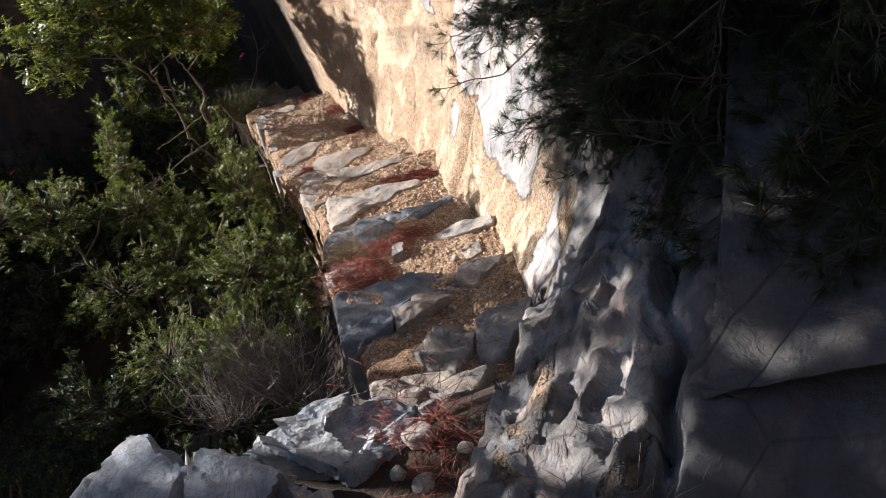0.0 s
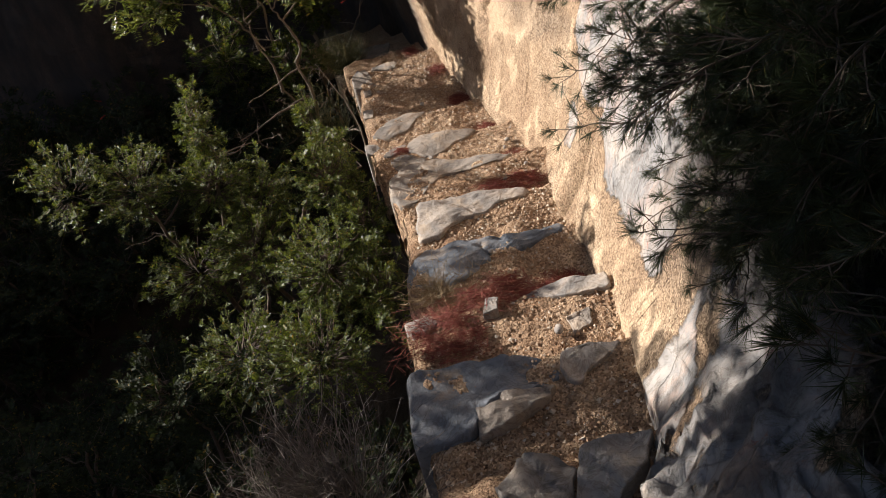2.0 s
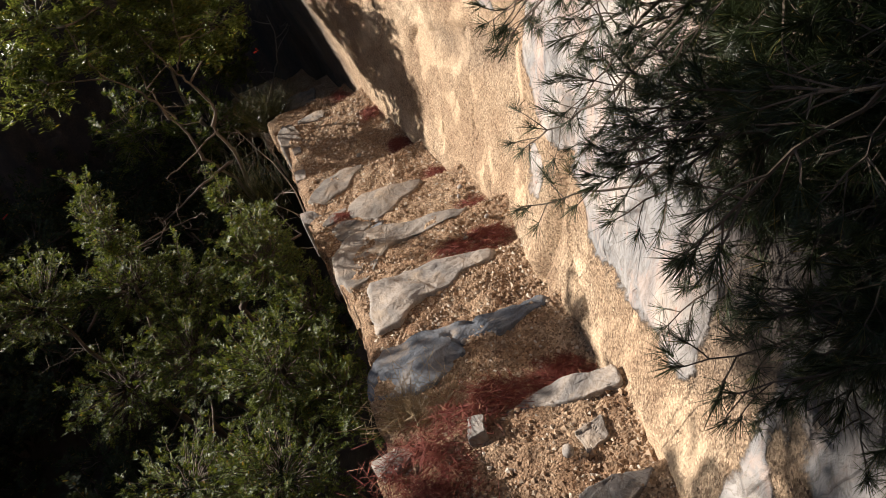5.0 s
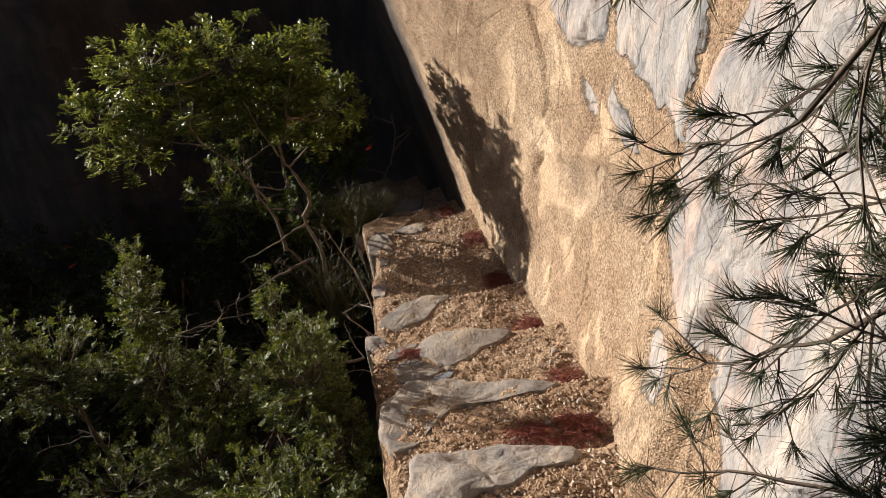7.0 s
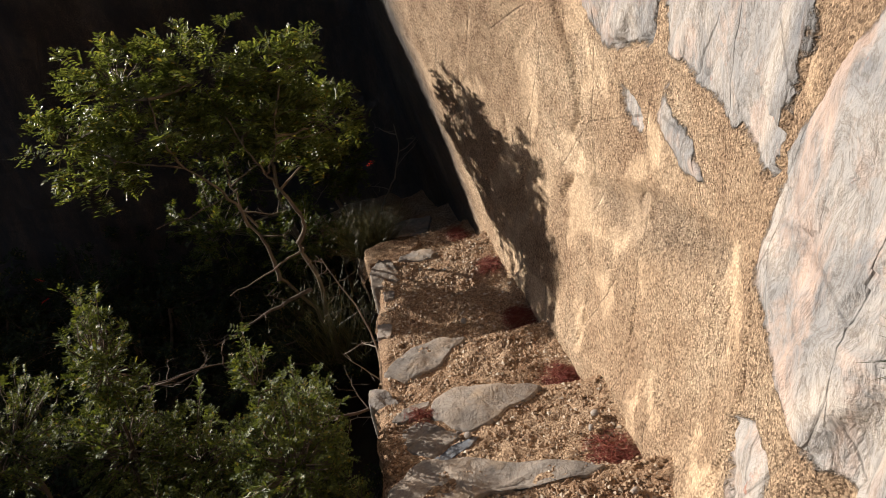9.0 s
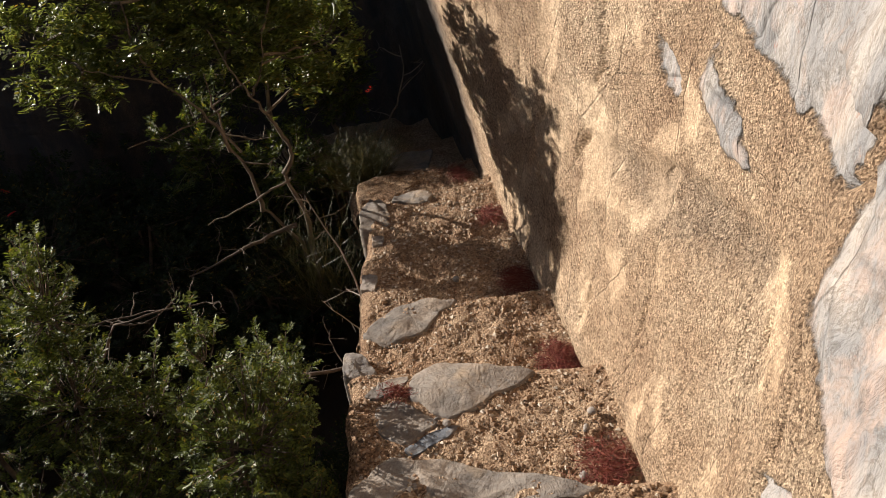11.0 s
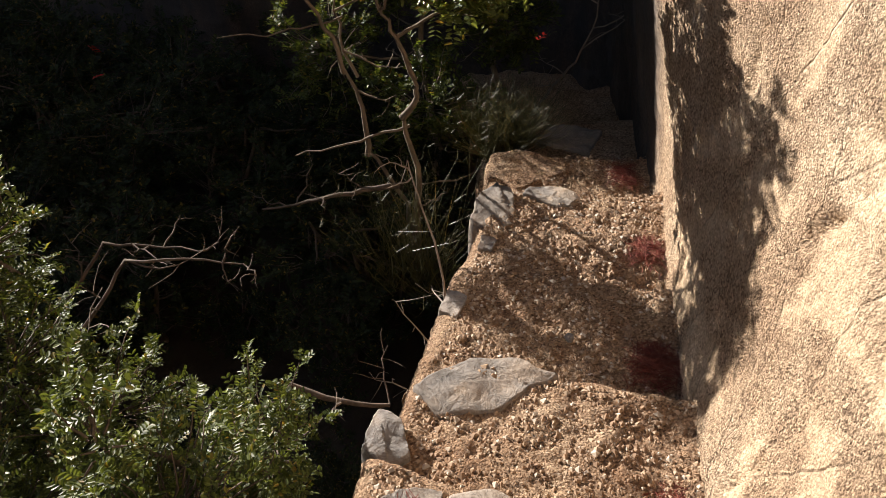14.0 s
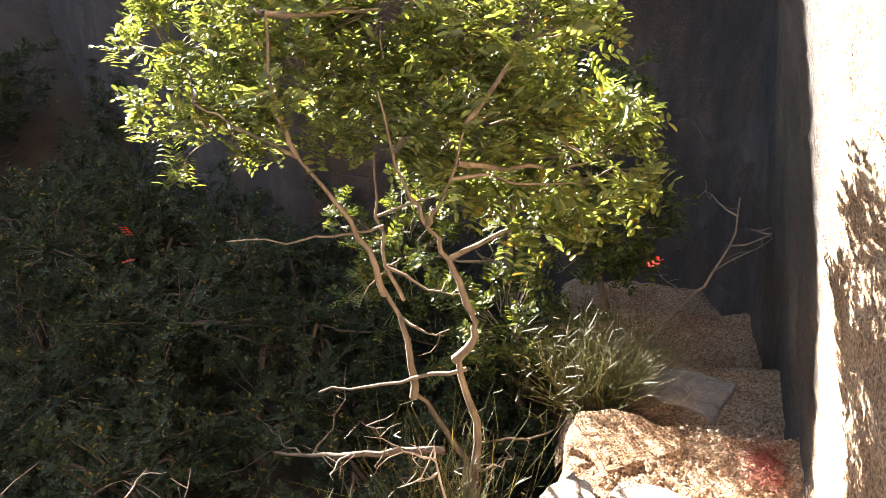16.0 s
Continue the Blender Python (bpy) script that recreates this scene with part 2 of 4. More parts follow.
# ---- the line of the stairs ----
# each tread's far edge: left y, right y, left z, right z, left x
TREADS = [
    (1.75, 1.85, 0.02, 0.02, -0.05),
    (2.42, 2.42, -0.33, -0.34, 0.08),
    (2.96, 2.86, -0.40, -0.39, 0.06),
    (3.42, 3.27, -0.56, -0.43, 0.06),
    (4.06, 3.90, -0.70, -0.62, 0.10),
    (4.66, 4.51, -0.80, -0.79, 0.12),
    (5.18, 4.92, -0.85, -0.79, 0.08),
    (5.86, 5.64, -1.01, -0.96, 0.00),
    (6.34, 6.36, -1.10, -1.10, 0.00),
    (6.86, 6.96, -1.14, -1.14, -0.01),
    (7.40, 7.60, -1.14, -1.13, -0.02),
    (7.92, 8.12, -1.26, -1.25, -0.10),
    (8.45, 8.71, -1.36, -1.35, -0.25),
    (9.10, 9.32, -1.46, -1.45, -0.45),
    (9.50, 9.80, -1.56, -1.55, -0.70),
]
PATH_Z = [(-6, 0.05), (1.2, 0.05)] + [((a + b) / 2, (c + d) / 2) for a, b, c, d, _ in TREADS] + [(12, -1.8), (30, -3)]
WALL_BASE = [(1.2, 0.36), (1.5, 0.32), (1.85, 0.44), (2.2, 0.64), (2.45, 0.76), (2.9, 0.84), (3.3, 0.87), (3.9, 0.90), (4.5, 0.92), (4.95, 0.99), (5.6, 0.95), (6.35, 0.83), (6.95, 0.75), (7.6, 0.665), (8.12, 0.58), (8.71, 0.46), (9.32, 0.27)]


def under_stairs(y):
    return lerp_table(PATH_Z, y)


def ground_z(x, y):
    """The land: level at the start, falling away beside the stairs into a gully, rising to an added slope opposite."""
    z = under_stairs(y) - lerp_table([(1.9, 0.16), (2.4, 0.42), (9.0, 0.42), (10.0, 0.16)], y)
    edge = lerp_table([(1.7, -0.7), (1.95, -0.3), (2.2, 0.2), (9.0, 0.15), (9.6, -0.6)], y)
    if x < edge:
        d = edge - x
        z -= (1.15 * (1 - math.exp(-d / 0.22)) + 0.42 * min(d, 6.0)) * lerp_table([(7.3, 1.0), (8.5, 0.38)], y)
    # slope opposite: invented, its crest set to keep sun out of the gully
    s = to_sun.x * x + to_sun.y * y
    s /= math.hypot(to_sun.x, to_sun.y)
    far = max(0.0, s - 9.5)
    z += 0.555 * min(far, 31.0)
    if x > 1.6 and y < 12:
        z += min(4.0, (x - 1.6) * 1.2)
    # unseen banks behind the start and to the right, raised to block sky light
    z += min(16.0, 1.5 * max(0.0, -2.5 - y)) + (min(9.0, 2.0 * max(0.0, x - 4.8)) if y < 12 else 0.0)
    return z + 0.05 * fbm((x, y, 0), 1.3) * min(1.0, 0.3 + abs(x + 0.2))


def build_ground():
    axis = list(np.arange(-8, 14.01, 0.25))
    xs = [-1500, -600, -250, -100, -60, -40, -30, -22, -16, -12] + [a for a in axis if -9 < a < 6] + [8, 12, 20, 40, 100, 300, 1500]
    ys = [-1500, -500, -150, -50, -20, -12] + axis + [16, 18, 21, 25, 30, 40, 60, 100, 250, 600, 1500]
    verts = [(x, y, ground_z(x, y)) for y in ys for x in xs]
    n = len(xs)
    faces = [(j * n + i, j * n + i + 1, (j + 1) * n + i + 1, (j + 1) * n + i) for j in range(len(ys) - 1) for i in range(n - 1)]
    return tagged(mesh_object("ground", verts, faces, SOIL), "dark soil and leaf litter falling away into a gully", "ground", kind="structure")


# ---- the rock wall ----
# past y 9.6 an added spur, drawn out left to shadow the far wall
WALL_PLAN = [(1.75, -4.0), (1.6, -1.0), (1.35, -0.1), (1.0, 0.3), (0.6, 0.5), (0.25, 0.72), (0.08, 1.0), (0.07, 1.22), (0.13, 1.37), (0.23, 1.50), (0.40, 1.69), (0.56, 1.92), (0.66, 2.2)] + [(x, y) for y, x in WALL_BASE[4:]] + [(0.0, 9.68), (-0.5, 9.9), (-1.2, 9.95), (-2.2, 9.88), (-2.75, 9.78), (-5.0, 10.95), (-9.0, 13.0), (-9.0, 17.0), (4.0, 20.0)]
# grey slabs bedded in the wall: y, z, half length, half height, lean
SLABS = [
    [(6.21, 0.7), (6.21, 0.38), (6.03, 0.24), (5.70, 0.29), (5.64, 0.7)],
    [(5.62, 0.8), (5.62, 0.44), (5.53, 0.30), (5.17, 0.25), (4.76, 0.15), (4.70, 0.29), (4.68, 0.48), (4.6, 0.9), (5.0, 1.2)],
    [(4.64, 0.26), (4.66, -0.02), (4.45, -0.13), (4.20, -0.20), (3.95, -0.16), (3.70, -0.33), (3.24, -0.27), (2.9, -0.2), (2.85, 0.3), (3.4, 0.9), (4.2, 1.0), (4.5, 0.45)],
    [(5.89, 0.13), (5.73, 0.09), (5.63, 0.00), (5.80, 0.01)],
    [(5.52, 0.20), (5.38, 0.12), (5.19, -0.02), (5.35, -0.03), (5.56, 0.08)],
    [(4.60, -0.40), (4.44, -0.30), (4.28, -0.32), (4.30, -0.46), (4.46, -0.54)],
    [(4.5, 1.05), (5.2, 1.25), (6.4, 0.9), (6.4, 2.2), (4.0, 2.2), (3.0, 1.3)],
    [(2.62, -2.0), (2.62, 3.0), (-5.0, 3.0), (-5.0, -2.0)],
]
# a weathered hollow in the wall, as (y, z)
HOLLOW = [(6.15, -0.34), (5.65, -0.20), (5.24, -0.15), (4.95, -0.13), (4.92, -0.18), (5.33, -0.38), (5.82, -0.46)]
# open joints and cracks in the wall: lines of (y, z)
CRACKS = [
    [(6.40, 0.37), (6.30, 0.18), (6.20, -0.06), (6.08, -0.12)],
    [(4.84, -0.20), (4.87, -0.30), (4.86, -0.40)],
    [(4.66, 0.52), (4.69, 0.35), (4.66, 0.24), (4.78, 0.15)],
    [(4.68, -0.03), (4.59, -0.20), (4.57, -0.36), (4.59, -0.64)],
    [(7.12, 0.10), (7.22, -0.15), (7.25, -0.39)],
    [(6.83, -0.14), (6.85, -0.31)],
    [(6.24, -0.36), (6.30, -0.40), (6.29, -0.48)],
    [(5.98, 0.26), (5.85, 0.25), (5.68, 0.32), (5.65, 0.6)],
    [(4.02, -0.05), (3.98, -0.30), (3.86, -0.50), (3.62, -0.55)],
    [(5.95, -0.86), (5.96, -0.98)],
    [(5.55, -0.62), (5.50, -0.80)],
    [(7.14, 0.09), (7.30, -0.10), (7.40, -0.31)],
    [(6.84, -0.19), (6.83, -0.34)],
    [(6.28, 0.2), (6.19, 0.0), (6.23, -0.16)],
    [(4.55, -0.45), (4.62, -0.64), (4.66, -0.78)],
    [(4.99, -0.34), (4.95, -0.45)],
    [(6.25, -0.39), (6.29, -0.41), (6.31, -0.47)],
]


def signed_to_polygon(y, z, poly):
    """Distance to a closed outline, positive inside."""
    inside, best = False, 9.0
    for (ay, az), (by, bz) in zip(poly, poly[1:] + poly[:1]):
        if (az > z) != (bz > z) and y < (by - ay) * (z - az) / (bz - az) + ay:
            inside = not inside
        ey, ez = by - ay, bz - az
        t = max(0.0, min(1.0, ((y - ay) * ey + (z - az) * ez) / (ey * ey + ez * ez)))
        best = min(best, math.hypot(y - ay - t * ey, z - az - t * ez))
    return best if inside else -best


def slab_at(y, z):
    return max(min(1.0, max(0.0, 0.5 + 6.0 * signed_to_polygon(y, z, poly))) for poly in SLABS)


def crack_depth(y, z):
    best = 9.0
    y += 0.012 * fbm((y, z, 3), 9.0, 2)
    for line in CRACKS:
        for (ay, az), (by, bz) in zip(line, line[1:]):
            ey, ez = by - ay, bz - az
            t = max(0.0, min(1.0, ((y - ay) * ey + (z - az) * ez) / (ey * ey + ez * ez)))
            best = min(best, math.hypot(y - ay - t * ey, z - az - t * ez))
    return math.exp(-(best / 0.010) ** 2)


def wall_lean(y, h):
    """How far the wall has drawn back at a height h above its foot."""
    k = lerp_table([(0.3, 1.5), (1.2, 2.2), (1.6, 1.7), (2.2, 0.65), (2.6, 0.42), (3.0, 0.32), (4.4, 0.27), (6.0, 0.21), (6.6, 0.10), (7.1, -0.06), (7.6, -0.15), (8.4, -0.19), (9.0, -0.12), (9.5, 0.0)], y)
    h = max(h, 0.0)
    ledge = lerp_table([(0.2, 0.22), (1.5, 0.28), (2.2, 0.5), (2.7, 0.75), (3.0, 1.0), (3.5, 2.6)], y)
    return k * min(h, ledge, 2.6) + 3.5 * max(0.0, min(h, 1.9) - ledge) + 0.05 * (1 - math.exp(-h / 0.12)) * lerp_table([(6.2, 1.0), (7.8, 0.4)], y)


def build_wall():
    plan = [Vector((x, y, 0)) for x, y in WALL_PLAN]
    dense, step = [], 0.017
    for a, b in zip(plan, plan[1:]):
        n = max(2, int((b - a).length / (step if 2.9 < (a.y + b.y) / 2 < 7.7 else (0.022 if 0.3 < (a.y + b.y) / 2 < 10.2 else 0.15))))
        dense += [a.lerp(b, i / n) for i in range(n)]
    dense.append(plan[-1])
    for _ in range(40):
        dense = [dense[0]] + [(dense[i - 1] + dense[i] * 2 + dense[i + 1]) / 4 for i in range(1, len(dense) - 1)] + [dense[-1]]
    # the topmost rows are out of view, added to cut off sky light
    heights = [-3.5, -2.0, -1.0, -0.5, -0.35, -0.2] + list(np.arange(-0.1, 0.5, 0.008)) + list(np.arange(0.5, 1.9, 0.016)) + [1.95, 2.05, 2.2, 2.35, 2.5, 2.7, 3.0, 3.4, 3.9, 4.5, 6.0, 8.0, 11.0]
    verts, slabs, stain_shades = [], [], []
    arc = 0.0
    for i, p in enumerate(dense):
        arc += (p - dense[max(i - 1, 0)]).length
        t = (dense[min(i + 1, len(dense) - 1)] - dense[max(i - 1, 0)]).normalized()
        back = Vector((t.y, -t.x, 0))
        foot = under_stairs(p.y)
        for h in heights:
            z = foot + h
            q = p + back * wall_lean(p.y, h)
            m = 1.0 if p.y < 2.5 else (slab_at(q.y, z) if q.y < 6.5 and z > -0.7 else 0.0)
            calm = 1.0 if p.y < 5.0 else 0.45
            slick = 0.0
            r = calm * (0.03 * fbm((q.x, q.y, z), 1.1, 3) + 0.010 * fbm((q.x, q.y, z), 5.5, 4))
            groove = 0.08 * math.exp(-((p.y - 4.16 + 0.16 * h) / 0.06) ** 2) * min(1.0, max(0.0, 1.2 - h)) * (h > -0.2)
            scoop = 0.05 * math.exp(-((p.y - 5.15 - 0.3 * (h - 0.6)) / 0.45) ** 2 - ((h - 0.55) / 0.45) ** 2)
            if p.y < 2.62:
                soft = min(1.0, (2.62 - p.y) / 0.3)
                split = (q.x - 0.50) * 0.83 - (q.y - 1.0) * 0.56 + 0.03 * fbm((q.x, q.y, 4), 5.0, 3)
                slick = max(0.0, min(1.0, split / 0.05))
                calm = 1.0 - 0.8 * slick
                along, run = 0.55 * q.x + 0.83 * q.y, 0.83 * q.x - 0.55 * q.y + 0.03 * fbm((q.x, q.y, 2), 4.0, 3)
                flute = abs(fbm((run, along * 0.25, 1), 9.0, 3)) + 0.4 * abs(fbm((run, along * 0.4, 8), 24.0, 3))
                r += soft * calm * 0.04 * fbm((q.x * 1.2, q.y * 1.2, z * 0.45), 4.2, 5)
                z += soft * (calm * (0.03 - 0.085 * flute + 0.022 * fbm((run, along * 0.5, 5), 22.0, 4)) - 0.12 * math.exp(-(split / 0.028) ** 2) * min(1.0, max(0.0, h * 8)))
                m = 0.68 + 0.4 * fbm((run * 1.5, along * 0.5, 6), 5.0, 4) + 0.3 * slick
            elif m > 0.5:
                r = 0.6 * r + 0.016 * noise.cell(Vector((q.x, q.y * 1.3 + z * 0.9, z * 0.8 - q.y * 0.3)) * 3.4) + 0.006 * fbm((q.x, q.y * 2 + z, z * 0.5), 14.0, 3) - 0.012 * min(1.0, (m - 0.5) * 2)
            else:
                r += 0.008 * fbm((q.x, q.y, z), 22.0, 4)
            worn = 0.0
            if 4.6 < q.y < 6.5 and -0.7 < z < 0.1:
                worn = max(0.0, min(1.0, 0.4 + 11.0 * signed_to_polygon(q.y + 0.03 * fbm((q.y, z, 7), 6.0, 3), z + 0.02 * fbm((q.y, z, 9), 6.0, 3), HOLLOW)))
                r += 0.035 * worn + 0.012 * worn * fbm((q.x, q.y, z), 30.0, 3)
            if 2.6 < p.y < 7.6 and z < 1.0:
                r += (0.04 if q.y < 6.5 else 0.02) * crack_depth(q.y, z)
            q = q + back * (r + groove + scoop)
            verts.append((q.x, q.y, z))
            slabs.append(m)
            # far end: dark stained rock, its shade painted in too, past the sun's edge
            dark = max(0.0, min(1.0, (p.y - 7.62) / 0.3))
            # buttress and ledge: patchy staining, with the shade over them painted in
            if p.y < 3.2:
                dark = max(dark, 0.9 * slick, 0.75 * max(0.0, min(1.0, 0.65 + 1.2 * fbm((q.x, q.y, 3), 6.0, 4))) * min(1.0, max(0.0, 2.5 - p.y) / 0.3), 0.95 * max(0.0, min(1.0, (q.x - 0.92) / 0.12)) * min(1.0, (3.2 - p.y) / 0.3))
            # the hollow's own shading is tinted in along with its weathering
            stain_shades.append(max(dark, 0.3 * worn))
    n, k = len(heights), len(dense)
    faces = [(i * n + j, i * n + j + 1, (i + 1) * n + j + 1, (i + 1) * n + j) for i in range(k - 1) for j in range(n - 1)]
    # the top of the rock, drawn back to a plateau
    top = len(verts)
    for i, p in enumerate(dense):
        verts.append((max(p.x, 0) + 6, p.y + (3 if p.y > 9 else 0), under_stairs(p.y) + 11.5))
        slabs.append(0.0)
        stain_shades.append(0.0)
    faces += [(i * n + n - 1, top + i, top + i + 1, (i + 1) * n + n - 1) for i in range(k - 1)]
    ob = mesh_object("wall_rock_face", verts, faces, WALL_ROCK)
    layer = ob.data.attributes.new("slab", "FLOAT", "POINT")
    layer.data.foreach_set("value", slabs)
    layer = ob.data.attributes.new("stain_shade", "FLOAT", "POINT")
    layer.data.foreach_set("value", stain_shades)
    return tagged(ob, "sunlit tan breccia cliff with grey limestone slabs beside the stairs", "rock face", kind="structure")


# ---- the steps ----
def wall_x(y):
    return lerp_table(WALL_BASE, y)


def tread_form(k, u, v):
    """Height of a tread, from its foot (v 0) to its far edge (v 1), outer side (u 0) to the wall (u 1)."""
    _, _, zl, zr, _ = TREADS[k]
    hollow = (0.05 + 0.05 * u) * (1 - v) ** 0.95 + 0.05 * math.exp(-((u - 0.82) / 0.16) ** 2) * (1 - v) ** 1.5
    bank = 0.06 * max(0.0, (u - 0.68) / 0.32) ** 2 * v
    return zl + (zr - zl) * u - hollow + bank


def tread_place(k, x, y):
    """Where a point of the plan lies on a tread, as (u, v)."""
    yl0, yr0, _, _, xl0 = TREADS[k - 1]
    yl, yr, _, _, xl = TREADS[k]
    u = (x - xl) / (wall_x(y) + 0.12 - xl)
    ya, yb = yl0 + (yr0 - yl0) * u - 0.10, yl + (yr - yl) * u
    return u, (y - ya) / (yb - ya)


def tread_z(k, x, y):
    u, v = tread_place(k, x, y)
    u, v = max(0.0, min(1.0, u)), max(0.0, min(1.0, v))
    return tread_form(k, u, v) + 0.021 * fbm((x, y, k), 4.5, 4)


def build_steps():
    stairs = empty("rock_stairs", (0.45, 5.0, -0.9), "worn steps of tan gravelly breccia cut along a cliff", "stairs")
    made = []
    for k in range(1, len(TREADS)):
        yl0, yr0, zl0, zr0, xl0 = TREADS[k - 1]
        yl, yr, zl, zr, xl = TREADS[k]
        nu, nv = 90, 64
        verts, faces = [], []
        for j in range(nv + 1):
            v = j / nv
            for i in range(nu + 1):
                u = i / nu
                ya, yb = yl0 + (yr0 - yl0) * u - 0.10, yl + (yr - yl) * u
                yb += 0.02 * fbm((u * 3, k * 7.7, 1), 1.0, 3)
                y = ya + (yb - ya) * v
                left = xl + (xl0 - xl) * (1 - v) * 0.5 + 0.025 * fbm((0.3, y, k * 3.1), 3.0, 3)
                x = left + (wall_x(y) + 0.12 - left) * u
                z = tread_form(k, u, v) + 0.021 * fbm((x, y, k), 4.5, 4) + 0.009 * fbm((x, y, k), 19.0, 4)
                edge = max(0.0, (v - 0.90) / 0.10)
                z -= 0.028 * edge ** 2
                side = max(0.0, (0.06 - u) / 0.06)
                z -= 0.03 * side ** 2
                verts.append((x, y, z))
        n = nu + 1
        faces += [(j * n + i, j * n + i + 1, (j + 1) * n + i + 1, (j + 1) * n + i) for j in range(nv) for i in range(nu)]
        # far face
        rows_down = [0.03, 0.08, 0.16, 0.28, 0.45]
        last = [nv * n + i for i in range(n)]
        for d in rows_down:
            start = len(verts)
            for i in range(n):
                x, y, z = verts[nv * n + i]
                verts.append((x, y + 0.01 + 0.015 * fbm((x * 4, d * 9, k), 1.0, 3), z - d))
            ring = [start + i for i in range(n)]
            faces += [(last[i], last[i + 1], ring[i + 1], ring[i]) for i in range(nu)]
            last = ring
        # left flank down into the gully
        last = [j * n for j in range(nv + 1)]
        for d in (0.015, 0.03, 0.05, 0.075, 0.1, 0.13, 0.16, 0.2, 0.25, 0.3, 0.36, 0.43, 0.5, 0.6, 0.7, 0.85, 1.0, 1.2, 1.5):
            start = len(verts)
            for j in range(nv + 1):
                x, y, z = verts[j * n]
                verts.append((x - 0.012 * min(1.0, d / 0.05) + 0.12 * d + 0.045 * min(1.0, d * 4) * fbm((x, y, z - d), 2.6, 4) + 0.012 * fbm((x, y, z - d), 17.0, 3), y, z - d))
            ring = [start + j for j in range(nv + 1)]
            faces += [(last[j + 1], last[j], ring[j], ring[j + 1]) for j in range(nv)]
            last = ring
        made.append(mesh_object("step", [(a - 0.45, b - 5.0, c + 0.9) for a, b, c in verts], faces, BRECCIA, stairs))
    return stairs, made


def slab_stone(k, outline, proud, thick, material, parent, seed, tilt=(0.0, 0.0), offset=(0.45, 5.0, -0.9), rough=0.010):
    """A bedded stone of a given plan outline, flush with its tread, breaking down at a rough edge."""
    cx = sum(p[0] for p in outline) / len(outline)
    cy = sum(p[1] for p in outline) / len(outline)
    m = 96
    border = []
    total = [Vector(p) for p in outline]
    for i in range(m):
        t = i / m * len(total)
        a, b = total[int(t) % len(total)], total[(int(t) + 1) % len(total)]
        border.append(a.lerp(b, t - int(t)))
    for _ in range(3):
        border = [(border[i - 1] + border[i] * 2 + border[(i + 1) % m]) / 4 for i in range(m)]
    centre = tread_z(k, cx, cy)
    rings = [(0.0, 0), (0.12, 0), (0.25, 0), (0.4, 0), (0.52, 0), (0.64, 0), (0.74, 0), (0.83, 0), (0.9, 0), (0.95, 0.0), (0.985, 0.05), (1.0, 0.2), (1.01, 1.0)]
    verts, faces = [], []
    for r, down in rings:
        for q in border:
            x, y = cx + (q.x - cx) * r, cy + (q.y - cy) * r
            wob = rough * fbm((x, y, seed), 5.0, 4) + 0.45 * rough * noise.cell(Vector((x + y * 0.5, y, seed)) * 7.0)
            if r > 0.8:
                x += 0.012 * fbm((x, y, seed + 9), 12.0, 3)
                y += 0.012 * fbm((x, y, seed + 5), 12.0, 3)
            ground = 0.9 * tread_z(k, x, y) + 0.1 * centre
            z = ground + proud + tilt[0] * (x - cx) + tilt[1] * (y - cy) + wob - thick * down
            verts.append((x - offset[0], y - offset[1], z - offset[2]))
    for a in range(len(rings) - 1):
        faces += [(a * m + i, a * m + (i + 1) % m, (a + 1) * m + (i + 1) % m, (a + 1) * m + i) for i in range(m)]
    return mesh_object("stone", verts, faces, material, parent)


def rock(name, at, size, seed, material, turn=0.0, cuts=8, level=4, rough=0.06, parent=None, blocky=0.0):
    """A broken boulder: a ball cut by random planes, then roughened."""
    rnd = random.Random(seed)
    bm = bmesh.new()
    bmesh.ops.create_icosphere(bm, subdivisions=level, radius=1.0)
    planes = []
    for _ in range(cuts):
        d = Vector((rnd.gauss(0, 1), rnd.gauss(0, 1), rnd.gauss(0, 0.9))).normalized()
        planes.append((d, rnd.uniform(0.55, 0.85)))
    c, s = math.cos(radians(turn)), math.sin(radians(turn))
    for v in bm.verts:
        p = v.co.copy()
        for d, lim in planes:
            over = p.dot(d) - lim
            if over > 0:
                p -= d * over * 0.92
        p += p.normalized() * (rough * fbm(p + Vector((seed, 0, 0)), 1.7, 5) + rough * 0.35 * fbm(p + Vector((0, seed, 0)), 6.0, 4))
        if blocky:
            p += p.normalized() * blocky * (noise.cell(Vector((p.x * 0.6 + p.z * 0.8, p.y * 0.5 - p.x * 0.3, p.z - 0.5 * p.x)) * 3.1 + Vector((seed, 0, 0))) - 0.5)
        x, y, z = p.x * size[0], p.y * size[1], p.z * size[2]
        v.co = (x * c - y * s, x * s + y * c, z)
    me = bpy.data.meshes.new(name)
    bm.to_mesh(me)
    bm.free()
    me.materials.append(material)
    me.polygons.foreach_set("use_smooth", [level < 5] * len(me.polygons))
    ob = new(name, me)
    ob.location = at
    if parent:
        ob.parent = parent
    return ob


# ---- plants ----
def tube(verts, faces, path, radii, sides=5):
    base = len(verts)
    for i, p in enumerate(path):
        d = (path[min(i + 1, len(path) - 1)] - path[max(i - 1, 0)]).normalized()
        a = d.orthogonal().normalized()
        b = d.cross(a)
        for k in range(sides):
            w = 2 * math.pi * k / sides
            verts.append(p + (a * math.cos(w) + b * math.sin(w)) * radii[i])
    for i in range(len(path) - 1):
        for k in range(sides):
            faces.append((base + i * sides + k, base + i * sides + (k + 1) % sides, base + (i + 1) * sides + (k + 1) % sides, base + (i + 1) * sides + k))


